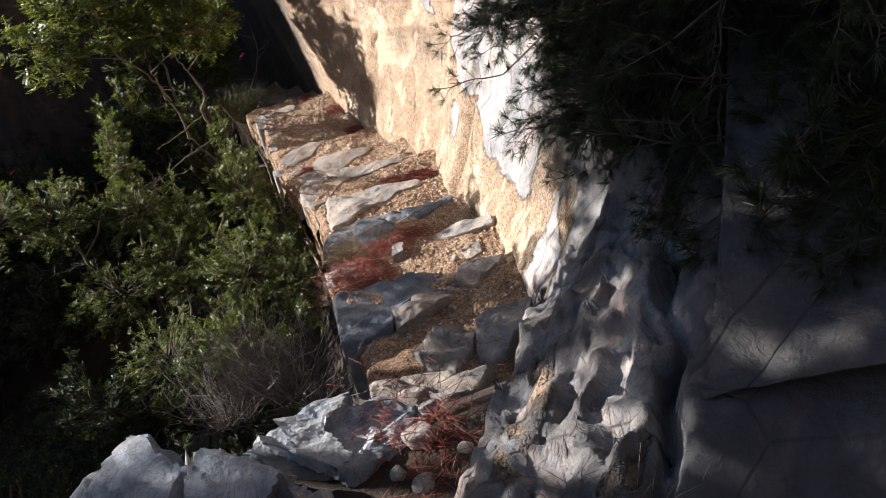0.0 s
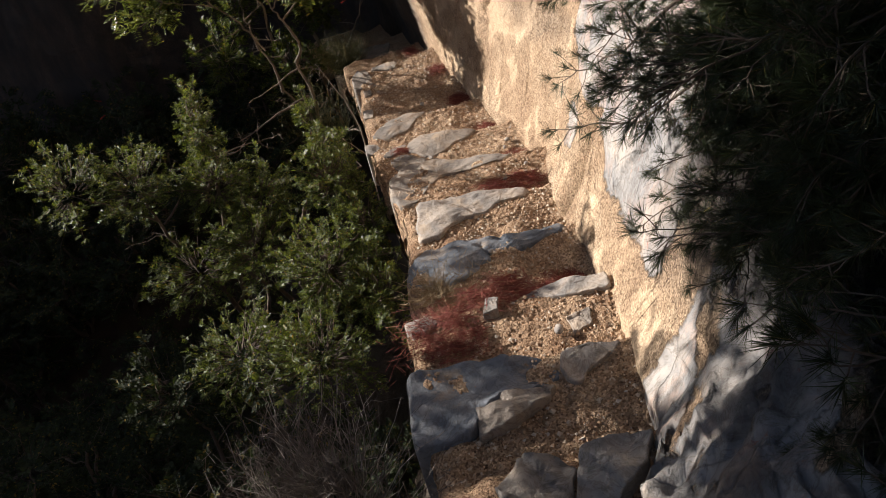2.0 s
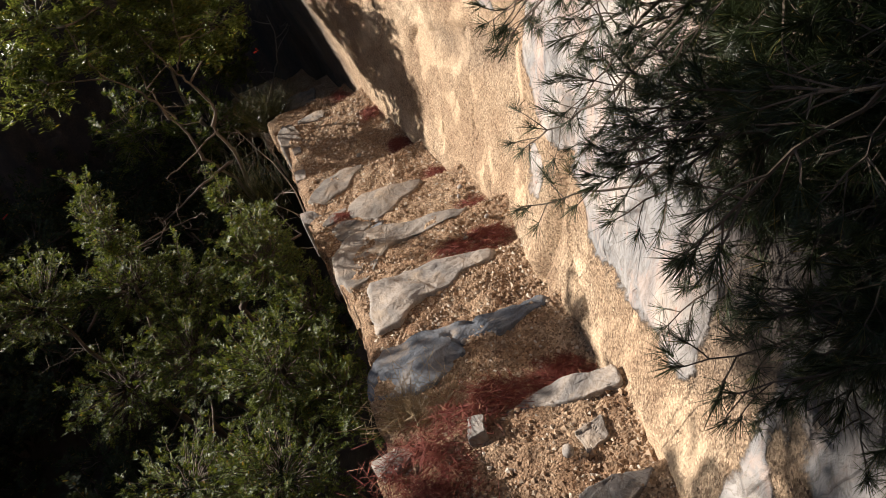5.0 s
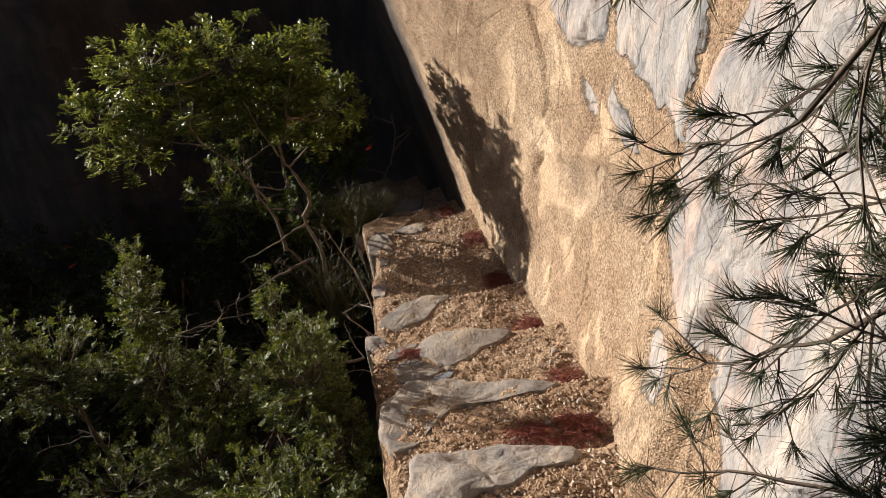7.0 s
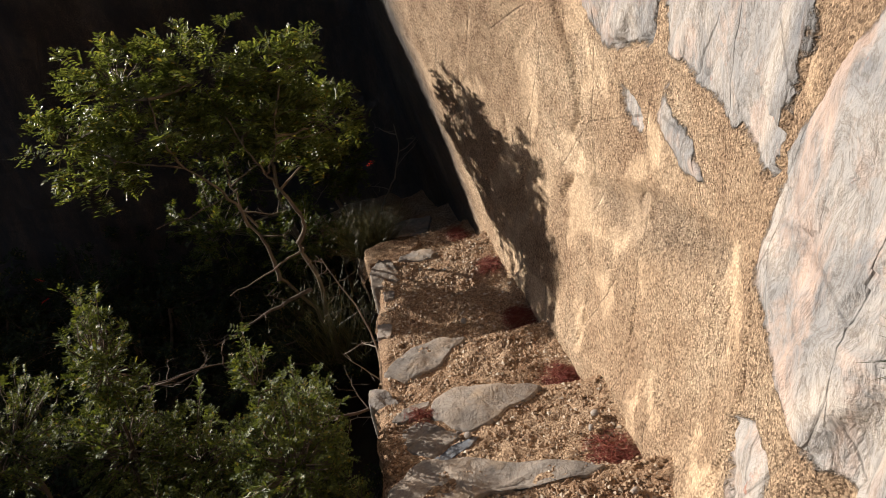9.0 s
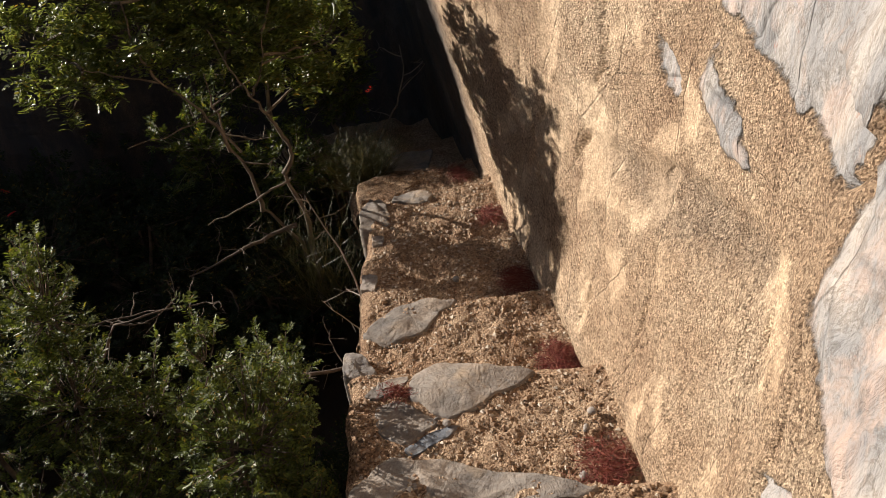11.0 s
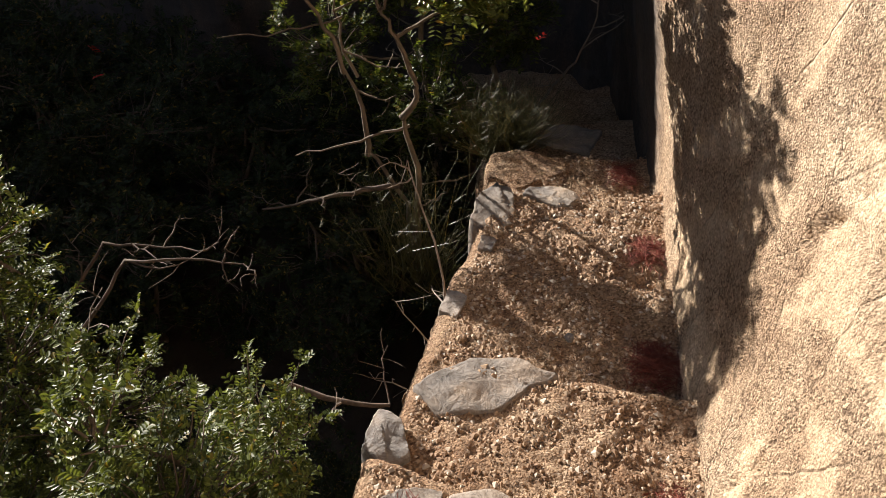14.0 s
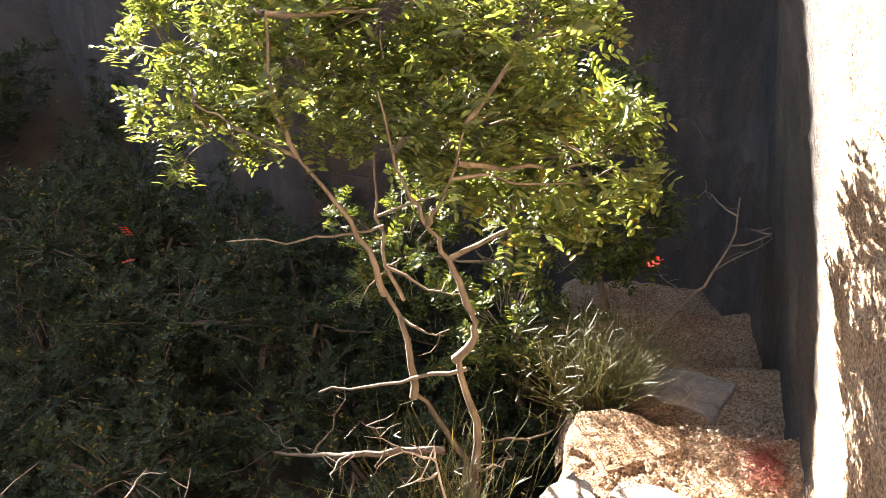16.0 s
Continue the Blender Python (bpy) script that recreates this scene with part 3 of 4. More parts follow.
def leaflet(verts, faces, root, d, up, length, width):
    side = d.cross(up)
    if side.length < 1e-4:
        side = d.orthogonal()
    side.normalize()
    n = len(verts)
    lift = up * (length * 0.08)
    verts += [root, root + d * length * 0.35 + side * width * 0.5 + lift, root + d * length * 0.75 + side * width * 0.42 + lift, root + d * length, root + d * length * 0.75 - side * width * 0.42 + lift, root + d * length * 0.35 - side * width * 0.5 + lift]
    faces += [(n, n + 1, n + 2, n + 3), (n, n + 3, n + 4, n + 5)]


def compound_leaf(verts, faces, rnd, root, d, size):
    """A lentisk leaf: paired leaflets along a midrib."""
    up = (Vector((0, 0, 1)) + Vector((rnd.uniform(-0.7, 0.7), rnd.uniform(-0.7, 0.7), rnd.uniform(-0.3, 0.3)))).normalized()
    side = d.cross(up)
    if side.length < 1e-3:
        return
    side.normalize()
    pairs = rnd.choice((3, 4, 4, 5))
    for i in range(pairs):
        at = root + d * size * (0.25 + 0.72 * i / pairs) - Vector((0, 0, 0.12 * size * (i / pairs) ** 2))
        for sgn in (-1, 1):
            w = (side * sgn + d * rnd.uniform(0.25, 0.6) + up * rnd.uniform(-0.15, 0.3)).normalized()
            leaflet(verts, faces, at, w, up, size * rnd.uniform(0.27, 0.36), size * rnd.uniform(0.125, 0.165))


def bent(rnd, a, b, n, wander):
    """A crooked line from a to b."""
    side = Vector((rnd.gauss(0, 1), rnd.gauss(0, 1), rnd.gauss(0, 0.6))) * wander * (b - a).length
    out = []
    for i in range(n + 1):
        t = i / n
        out.append(a.lerp(b, t) + side * math.sin(math.pi * t) * 0.5 + Vector((rnd.gauss(0, 1), rnd.gauss(0, 1), rnd.gauss(0, 1))) * wander * 0.10 * (b - a).length * (0 < i < n))
    return out


def lentisk(name, at, stems, blobs, leaves, seed, label, leaf_material, bark_material, leaf_size=0.085, clump=0.10, dead=6):
    """A lentisk bush. stems: (start, end, radius) lines; blobs: (centre, radii, share) of the crown, all from its base."""
    rnd = random.Random(seed)
    top = empty(name, at, label, "shrub")
    wood_v, wood_f, leaf_v, leaf_f = [], [], [], []
    ends = []
    for a, b, r in stems:
        line = bent(rnd, Vector(a), Vector(b), 9, 0.13)
        tube(wood_v, wood_f, line, [r * (1 - 0.6 * i / 9) for i in range(10)], 7)
        ends.append(line)
    total = sum(s for _, _, s in blobs)
    for c, rad, share in blobs:
        c = Vector(c)
        twigs = max(4, int(leaves * share / total / 11))
        # nearest stem point feeds this part of the crown
        feed = min((p for line in ends for p in line[3:]), key=lambda p: (p - c).length)
        tube(wood_v, wood_f, bent(rnd, feed, c, 6, 0.12), [0.010, 0.009, 0.008, 0.007, 0.006, 0.005, 0.004], 5)
        for _ in range(twigs):
            d = Vector((rnd.gauss(0, 1), rnd.gauss(0, 1), rnd.gauss(0, 1))).normalized()
            k = rnd.uniform(0.35, 1.0) ** 0.6
            tip = c + Vector((d.x * rad[0], d.y * rad[1], d.z * rad[2])) * k
            tip += Vector((0, 0, 1)) * rnd.uniform(0, clump)
            root = c.lerp(tip, 0.3)
            line = bent(rnd, root, tip, 4, 0.18)
            tube(wood_v, wood_f, line, [0.0035, 0.003, 0.0026, 0.002, 0.0012], 3)
            for i in range(11):
                t = 1 - rnd.random() ** 1.6 * 0.75
                p = line[min(3, int(t * 4))].lerp(line[min(4, int(t * 4) + 1)], t * 4 - int(t * 4) if t < 1 else 1)
                w = ((tip - root).normalized() * 0.7 + Vector((rnd.gauss(0, 0.6), rnd.gauss(0, 0.6), rnd.gauss(0.25, 0.5)))).normalized()
                compound_leaf(leaf_v, leaf_f, rnd, p, w, leaf_size * rnd.uniform(0.7, 1.15))
    for _ in range(dead):
        line0 = rnd.choice(ends)
        a = line0[rnd.randint(3, 8)]
        b = a + Vector((rnd.gauss(0, 0.22), rnd.gauss(0, 0.22), rnd.uniform(-0.12, 0.18)))
        line = bent(rnd, a, b, 6, 0.25)
        tube(wood_v, wood_f, line, [0.006 * (1 - 0.13 * i) for i in range(7)], 4)
        for i in (2, 4, 5):
            e = line[i] + Vector((rnd.gauss(0, 0.06), rnd.gauss(0, 0.06), rnd.gauss(0.02, 0.05)))
            tube(wood_v, wood_f, bent(rnd, line[i], e, 3, 0.2), [0.003, 0.0025, 0.002, 0.001], 3)
    mesh_object("branchwork", wood_v, wood_f, bark_material, top)
    mesh_object("foliage", leaf_v, leaf_f, leaf_material, top, smooth=False)
    return top


def needle(verts, faces, root, tip, width):
    d = (tip - root)
    a = d.orthogonal().normalized() * width
    b = d.normalized().cross(a)
    n = len(verts)
    mid = root.lerp(tip, 0.55)
    verts += [root + a, root - a * 0.5 + b * 0.87, root - a * 0.5 - b * 0.87, mid + a, mid - a * 0.5 + b * 0.87, mid - a * 0.5 - b * 0.87, tip]
    for i in range(3):
        j = (i + 1) % 3
        faces += [(n + i, n + j, n + 3 + j, n + 3 + i), (n + 3 + i, n + 3 + j, n + 6)]


def litter(name, patches, count, seed, material, length, label, category):
    """Fallen needles lying over one another. patches: (x, y, z, half width, half depth, heap)."""
    rnd = random.Random(seed)
    verts, faces = [], []
    for x, y, z, a, b, heap in patches:
        for _ in range(int(count)):
            gx, gy = rnd.gauss(0, 0.55), rnd.gauss(0, 0.55)
            px, py = x + a * gx, y + b * gy
            if fbm((px, py, seed), 9.0, 2) < -0.25:
                continue
            pz = z + rnd.random() * heap * math.exp(-gx * gx - gy * gy) + 0.006
            t = rnd.uniform(0, 2 * math.pi)
            L = length * rnd.uniform(0.6, 1.2)
            d = Vector((math.cos(t), math.sin(t), rnd.gauss(0.06, 0.16))) * L
            root = Vector((px, py, pz)) - d * 0.5
            root.z = max(root.z, z + 0.002)
            needle(verts, faces, root, root + d, 0.0009)
    return tagged(mesh_object(name, verts, faces, material, smooth=False), label, category, kind="stuff")


def tuft(name, at, count, height, spread, seed, material, label):
    """Dry grass or broom: thin stalks fanning out, in a few clumps."""
    rnd = random.Random(seed)
    top = empty(name, at, label, "grass")
    for c in range(5):
        off = Vector((rnd.gauss(0, spread * 0.4), rnd.gauss(0, spread * 0.4), 0))
        verts, faces = [], []
        for _ in range(count // 5):
            root = off + Vector((rnd.gauss(0, spread * 0.15), rnd.gauss(0, spread * 0.15), -0.03))
            tip = root + off * 0.6 + Vector((rnd.gauss(0, spread * 0.9), rnd.gauss(0, spread * 0.9), height * rnd.uniform(0.45, 1.1)))
            line = bent(rnd, root, tip, 4, 0.18)
            tube(verts, faces, line, [0.0016, 0.0014, 0.0012, 0.001, 0.0005], 3)
            for _ in range(3):
                i = rnd.randint(1, 4)
                e = line[i] + Vector((rnd.gauss(0, 0.035), rnd.gauss(0, 0.035), rnd.uniform(0.0, 0.05)))
                needle(verts, faces, line[i], e, 0.0009)
        mesh_object("clump", verts, faces, material, top, smooth=False)
    return top


def sprig_mesh(seed):
    """A pine branchlet about 0.4 m long along +x, with spurs that end in needle tufts."""
    rnd = random.Random(seed)
    verts, faces = [], []
    axis = bent(rnd, Vector((0, 0, 0)), Vector((0.40, 0, 0.05)), 8, 0.12)
    tube(verts, faces, axis, [0.0042, 0.004, 0.0037, 0.0034, 0.003, 0.0027, 0.0024, 0.002, 0.0016], 4)
    spots = [(axis[8], (axis[8] - axis[7]).normalized(), 40)]
    for q in (2, 3, 4, 5, 6, 7, 5, 3):
        way = (Vector((0.75, 0, 0.1)) + Vector((0, rnd.gauss(0, 0.75), rnd.gauss(0.1, 0.6)))).normalized()
        spur = axis[q] + way * rnd.uniform(0.05, 0.15)
        tube(verts, faces, bent(rnd, axis[q], spur, 3, 0.15), [0.0024, 0.0021, 0.0018, 0.0013], 3)
        spots.append((spur, way, rnd.randint(28, 38)))
    wood = len(faces)
    for c, way, many in spots:
        for _ in range(many):
            start = c - way * rnd.uniform(0, 0.028)
            e = (way * rnd.uniform(0.35, 1.1) + Vector((rnd.gauss(0, 0.42), rnd.gauss(0, 0.42), rnd.gauss(0, 0.42)))).normalized()
            needle(verts, faces, start, start + e * rnd.uniform(0.045, 0.08), 0.0008)
    me = bpy.data.meshes.new("sprig")
    me.from_pydata([tuple(v) for v in verts], [], faces)
    me.materials.append(BARK_DARK)
    me.materials.append(PINE_NEEDLE)
    me.polygons.foreach_set("material_index", [0] * wood + [1] * (len(faces) - wood))
    return me


def pine(at, limbs, seed, label, high=3.2):
    """A pine reaching out from above: limbs of (start, end, radius, sprigs)."""
    rnd = random.Random(seed)
    top = empty("pine_tree", at, label, "tree")
    o = Vector(at)
    kinds = [sprig_mesh(seed + i) for i in range(5)]
    wood_v, wood_f = [], []
    tube(wood_v, wood_f, [Vector((0, 0, -0.6)), Vector((0.05, 0.1, 0.6)), Vector((0.0, 0.15, high * 0.7)), Vector((0.1, 0.2, high))], [0.11, 0.1, 0.08, 0.05], 10)
    mesh_object("trunk", wood_v, wood_f, BARK_DARK, top)
    for a, b, r, many in limbs:
        wood_v, wood_f = [], []
        line = bent(rnd, Vector(a) - o, Vector(b) - o, 12, 0.12)
        tube(wood_v, wood_f, line, [r * (1 - 0.065 * i) for i in range(13)], 6)
        limb = mesh_object("limb", wood_v, wood_f, BARK_DARK, top)
        for k in range(many):
            t = rnd.uniform(0.25, 1.0) if k else 1.0
            i = min(11, int(t * 12))
            p = line[i].lerp(line[i + 1], t * 12 - i) if t < 1 else line[12]
            d = ((line[12] - line[0]).normalized() * 0.9 + Vector((rnd.gauss(0, 0.5), rnd.gauss(0, 0.5), rnd.gauss(0.0, 0.5)))).normalized()
            ob = new("sprig", kinds[rnd.randrange(5)])
            ob.parent = limb
            size = rnd.uniform(0.6, 1.05) * (0.75 if t > 0.85 else 1.0)
            ob.matrix_basis = Matrix.Translation(p) @ d.to_track_quat("X", "Z").to_matrix().to_4x4() @ Matrix.Rotation(rnd.uniform(0, 6.28), 4, "X") @ Matrix.Scale(size, 4)
    return top


# ---- the place ----
build_ground()
build_wall()
stairs, steps = build_steps()

# stones bedded along the steps' far edges, tread by tread
STONES = {
    1: [(((0.05, 2.24), (0.26, 2.20), (0.48, 2.14), (0.37, 2.02), (0.29, 2.04), (0.15, 2.14)), 0.05, 0.2, STONE_GREY, (0.0, -0.1), 0.03),
        (((0.24, 2.36), (0.33, 2.44), (0.43, 2.43), (0.49, 2.36), (0.43, 2.24), (0.36, 2.17), (0.27, 2.21)), 0.035, 0.2, STONE_GREY, (0.0, -0.1), 0.034),
        (((0.48, 2.33), (0.52, 2.42), (0.64, 2.41), (0.74, 2.40), (0.66, 2.28), (0.50, 2.16), (0.44, 2.22)), 0.04, 0.2, STONE_PALE, (0.05, -0.1), 0.03)],
    # the large blue slab takes the tread's shaded outer side as stone colour
    2: [(((0.04, 2.97), (0.26, 2.95), (0.52, 2.90), (0.57, 2.80), (0.48, 2.76), (0.36, 2.77), (0.27, 2.71), (0.22, 2.62), (0.03, 2.64), (0.02, 2.80)), 0.016, 0.3, STONE_BLUE_SHADE, (0.0, 0.0), 0.034),
        (((0.57, 2.88), (0.68, 2.90), (0.79, 2.87), (0.75, 2.83), (0.65, 2.79), (0.59, 2.75), (0.56, 2.82)), 0.012, 0.15, STONE_PALE, (0.0, 0.0), 0.012),
        (((0.25, 2.72), (0.37, 2.76), (0.53, 2.75), (0.49, 2.70), (0.31, 2.62), (0.24, 2.62)), 0.022, 0.12, STONE_GREY, (0.0, 0.0), 0.034)],
    3: [(((0.50, 3.36), (0.65, 3.35), (0.79, 3.31), (0.87, 3.28), (0.86, 3.20), (0.76, 3.22), (0.62, 3.28)), 0.014, 0.15, STONE_PALE, (0.1, 0.0), 0.012),
        (((0.66, 3.15), (0.76, 3.16), (0.75, 3.09), (0.67, 3.08)), 0.008, 0.10, STONE_GREY, (0.0, 0.0), 0.012),
        (((0.06, 3.43), (0.16, 3.44), (0.22, 3.40), (0.14, 3.34), (0.07, 3.36)), 0.010, 0.12, STONE_PALE, (0.0, -0.1), 0.016),
        (((0.36, 3.30), (0.43, 3.28), (0.45, 3.34), (0.39, 3.36)), 0.030, 0.06, STONE_PALE, (0.0, 0.0), 0.012)],
    4: [(((0.08, 3.98), (0.20, 4.07), (0.34, 4.06), (0.53, 4.01), (0.70, 3.97), (0.88, 3.92), (0.85, 3.88), (0.66, 3.86), (0.52, 3.87), (0.44, 3.84), (0.32, 3.77), (0.18, 3.80), (0.09, 3.88)), 0.014, 0.24, STONE_BLUE_SHADE, (0.0, 0.0), 0.028)],
    5: [(((0.22, 4.66), (0.42, 4.64), (0.57, 4.61), (0.71, 4.57), (0.83, 4.53), (0.78, 4.48), (0.63, 4.48), (0.51, 4.43), (0.40, 4.42), (0.29, 4.33), (0.17, 4.34), (0.19, 4.52)), 0.012, 0.22, STONE_PALE, (0.0, 0.0), 0.02)],
    6: [(((0.09, 5.10), (0.20, 5.19), (0.37, 5.15), (0.60, 5.06), (0.83, 4.96), (0.79, 4.93), (0.54, 4.97), (0.38, 4.97), (0.31, 4.91), (0.21, 4.80), (0.12, 4.80), (0.08, 4.92)), 0.012, 0.22, STONE_GREY, (0.0, 0.0), 0.02)],
    7: [(((0.23, 5.69), (0.26, 5.77), (0.36, 5.80), (0.52, 5.74), (0.71, 5.69), (0.72, 5.67), (0.60, 5.61), (0.48, 5.53), (0.38, 5.51), (0.25, 5.63)), 0.008, 0.16, STONE_GREY, (0.0, 0.0), 0.008),
        (((0.11, 5.63), (0.21, 5.64), (0.36, 5.51), (0.24, 5.43), (0.13, 5.50)), 0.008, 0.16, STONE_GREY, (0.0, 0.0), 0.008),
        (((0.22, 5.41), (0.33, 5.47), (0.43, 5.48), (0.38, 5.43), (0.25, 5.38)), 0.006, 0.1, STONE_BLUE_SHADE, (0.0, 0.0), 0.008),
        (((0.08, 5.69), (0.13, 5.75), (0.25, 5.77), (0.22, 5.70), (0.13, 5.67)), 0.008, 0.1, STONE_GREY, (0.0, 0.0), 0.01)],
    8: [(((0.02, 6.19), (0.08, 6.28), (0.17, 6.36), (0.33, 6.38), (0.45, 6.36), (0.34, 6.23), (0.28, 6.16), (0.13, 6.12)), 0.010, 0.16, STONE_GREY, (0.0, 0.0), 0.01),
        (((-0.04, 5.92), (0.03, 5.88), (0.10, 5.94), (0.04, 6.06), (-0.04, 6.08)), 0.03, 0.25, STONE_PALE, (0.0, 0.0), 0.014)],
    9: [(((-0.02, 6.62), (0.05, 6.60), (0.07, 6.70), (-0.01, 6.72)), 0.012, 0.12, STONE_PALE, (0.0, 0.0), 0.014)],
    10: [(((-0.05, 7.18), (0.06, 7.12), (0.13, 7.22), (0.09, 7.36), (0.0, 7.42), (-0.05, 7.34)), 0.012, 0.3, STONE_GREY, (0.0, 0.2), 0.014),
         (((0.12, 7.38), (0.30, 7.36), (0.36, 7.44), (0.26, 7.5), (0.13, 7.47)), 0.012, 0.16, STONE_GREY, (0.0, 0.0), 0.014),
         (((0.02, 7.02), (0.07, 7.02), (0.08, 7.09), (0.02, 7.1)), 0.012, 0.08, STONE_PALE, (0.0, 0.0), 0.014)],
    11: [(((-0.12, 7.72), (0.06, 7.66), (0.25, 7.86), (0.22, 7.96), (-0.02, 7.96), (-0.13, 7.88)), 0.012, 0.2, BRECCIA, (0.0, 0.0), 0.014)],
    12: [(((0.0, 8.3), (0.3, 8.24), (0.34, 8.5), (0.05, 8.5)), 0.012, 0.2, STONE_GREY, (0.0, 0.0), 0.014)],
}
for k, group in STONES.items():
    for i, (outline, proud, thick, material, lean, rough) in enumerate(group):
        slab_stone(k, outline, proud, thick, material, steps[k - 1], k * 11 + i * 3, tilt=lean, rough=rough)

# rocks at the head of the stairs
tagged(rock("boulder", (-0.44, 1.48, -0.05), (0.40, 0.40, 0.36), 5, STONE_COLD, 25, cuts=11, level=6, rough=0.05, blocky=0.14), "broken grey limestone rock at the head of the stairs", "rock")
tagged(rock("boulder", (-0.10, 1.86, -0.26), (0.32, 0.26, 0.26), 8, STONE_COLD, 15, cuts=11, level=6, rough=0.07, blocky=0.12), "brown and grey weathered rock beside the first step", "rock")
# bushes along the outer edge
lentisk("lentisk_bush", (-0.55, 5.3, -2.35), [((0, 0, 0), (0.15, -0.2, 1.1), 0.03), ((0.05, 0, 0), (0.1, 0.4, 1.2), 0.028), ((0, 0.1, 0), (-0.4, 0.0, 1.0), 0.025)],
        [((0.28, 0.10, 1.42), (0.24, 0.34, 0.32), 3), ((0.44, -0.15, 1.18), (0.18, 0.3, 0.28), 1.6), ((0.44, -0.62, 0.98), (0.2, 0.3, 0.3), 1.6), ((0.15, -0.40, 1.10), (0.34, 0.34, 0.34), 3), ((-0.30, 0.1, 1.05), (0.38, 0.38, 0.35), 3), ((0.0, -0.75, 0.75), (0.42, 0.42, 0.40), 3), ((0.30, 0.50, 1.28), (0.16, 0.22, 0.30), 1.4),
         ((0.28, 0.0, 1.85), (0.07, 0.08, 0.20), 0.4), ((-0.5, -0.5, 0.7), (0.4, 0.4, 0.4), 2.4), ((0.2, -0.1, 0.8), (0.35, 0.5, 0.35), 2.4)],
        10500, 31, "dense green lentisk bush against the outer edge of the steps", LEAF, BARK_DARK, leaf_size=0.052)
lentisk("lentisk_bush", (-1.15, 5.85, -2.5), [((0, 0, 0), (0.1, 0, 1.5), 0.03), ((0, 0, 0), (-0.4, 0.1, 1.3), 0.025), ((0, 0, 0), (0.3, -0.1, 1.2), 0.02)],
        [((0.13, 0.0, 1.90), (0.15, 0.18, 0.34), 1.6), ((0.1, -0.05, 1.5), (0.30, 0.3, 0.3), 2), ((-0.45, 0.1, 1.55), (0.35, 0.35, 0.3), 2), ((0.35, 0.0, 1.35), (0.28, 0.3, 0.3), 1.6), ((-0.9, 0.2, 1.6), (0.35, 0.35, 0.35), 1.5), ((-0.2, -0.2, 1.0), (0.5, 0.4, 0.3), 2)],
        5600, 47, "slender green lentisk bush with upright shoots beside the gully", LEAF, BARK_DARK, leaf_size=0.054)
# unlit bush: the darker leaf colour carries its shade
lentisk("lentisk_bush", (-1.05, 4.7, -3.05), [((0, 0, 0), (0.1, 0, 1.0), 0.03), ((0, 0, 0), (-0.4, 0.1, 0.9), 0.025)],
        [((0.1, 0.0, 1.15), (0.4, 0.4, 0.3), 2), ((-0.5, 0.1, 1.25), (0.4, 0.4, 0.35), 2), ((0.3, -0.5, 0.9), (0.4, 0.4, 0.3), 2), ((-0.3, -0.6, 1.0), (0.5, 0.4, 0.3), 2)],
        1700, 53, "low green lentisk bush in the gully below the steps", LEAF_SHADE_TINT, BARK_DARK)
lentisk("lentisk_tree", (-0.46, 7.64, -1.75), [((0.0, 0.12, -0.1), (-0.22, 0.08, 0.52), 0.018), ((0.0, 0.1, -0.2), (-0.02, 0.02, 0.78), 0.024), ((-0.02, 0.0, 0.76), (0.05, -0.02, 0.97), 0.018), ((0.05, -0.02, 0.96), (-0.06, -0.12, 1.30), 0.013), ((-0.22, 0.08, 0.5), (-0.28, 0.0, 0.96), 0.016), ((-0.28, 0.0, 0.94), (-0.52, -0.12, 1.45), 0.012), ((-0.24, 0.06, 0.9), (-0.30, 0.0, 1.42), 0.008),
        ((-0.06, -0.12, 1.28), (0.10, -0.2, 1.62), 0.007), ((-0.06, -0.12, 1.28), (-0.16, -0.2, 1.68), 0.007), ((-0.5, -0.12, 1.42), (-0.55, -0.15, 1.85), 0.009), ((-0.5, -0.12, 1.42), (-0.85, -0.15, 1.55), 0.007), ((0.0, 0.05, 0.7), (-0.5, -0.1, 0.55), 0.008), ((-0.26, -0.02, 1.2), (-0.75, -0.2, 1.12), 0.005)],
        [((-0.03, 0.01, 1.53), (0.34, 0.29, 0.25), 3), ((0.34, 0.14, 1.45), (0.25, 0.26, 0.20), 1.8), ((0.15, 0.11, 1.23), (0.22, 0.21, 0.11), 0.9), ((-0.57, 0.06, 1.59), (0.36, 0.32, 0.27), 3), ((-1.01, 0.11, 1.37), (0.29, 0.26, 0.22), 1.8), ((-1.22, 0.16, 1.62), (0.34, 0.26, 0.22), 1.4), ((-0.30, 0.06, 1.85), (0.36, 0.32, 0.25), 2.2), ((0.15, 0.06, 1.79), (0.31, 0.26, 0.20), 1.6), ((-0.79, 0.16, 1.89), (0.36, 0.32, 0.22), 1.6)],
        3100, 59, "small lentisk tree with pale crooked stems and sunlit crown", LEAF_TREE, BARK_TREE, leaf_size=0.112, dead=7)

lentisk("lentisk_bush", (-0.62, 8.95, -2.3), [((0, 0, -0.1), (0.2, -0.1, 1.5), 0.03), ((0, 0, -0.1), (-0.2, 0.0, 1.6), 0.03)],
        [((0.35, -0.15, 1.35), (0.30, 0.3, 0.35), 2), ((0.10, -0.1, 1.85), (0.35, 0.3, 0.35), 2), ((-0.35, 0.0, 1.5), (0.35, 0.35, 0.4), 2), ((-0.6, -0.3, 1.1), (0.4, 0.4, 0.4), 2), ((0.0, -0.5, 0.95), (0.4, 0.35, 0.35), 2)],
        3000, 67, "green lentisk bush crowding the shaded lower steps", LEAF, BARK, leaf_size=0.09)
# undergrowth in the gully and on the slope opposite, its shade put into the leaf colour
under = []
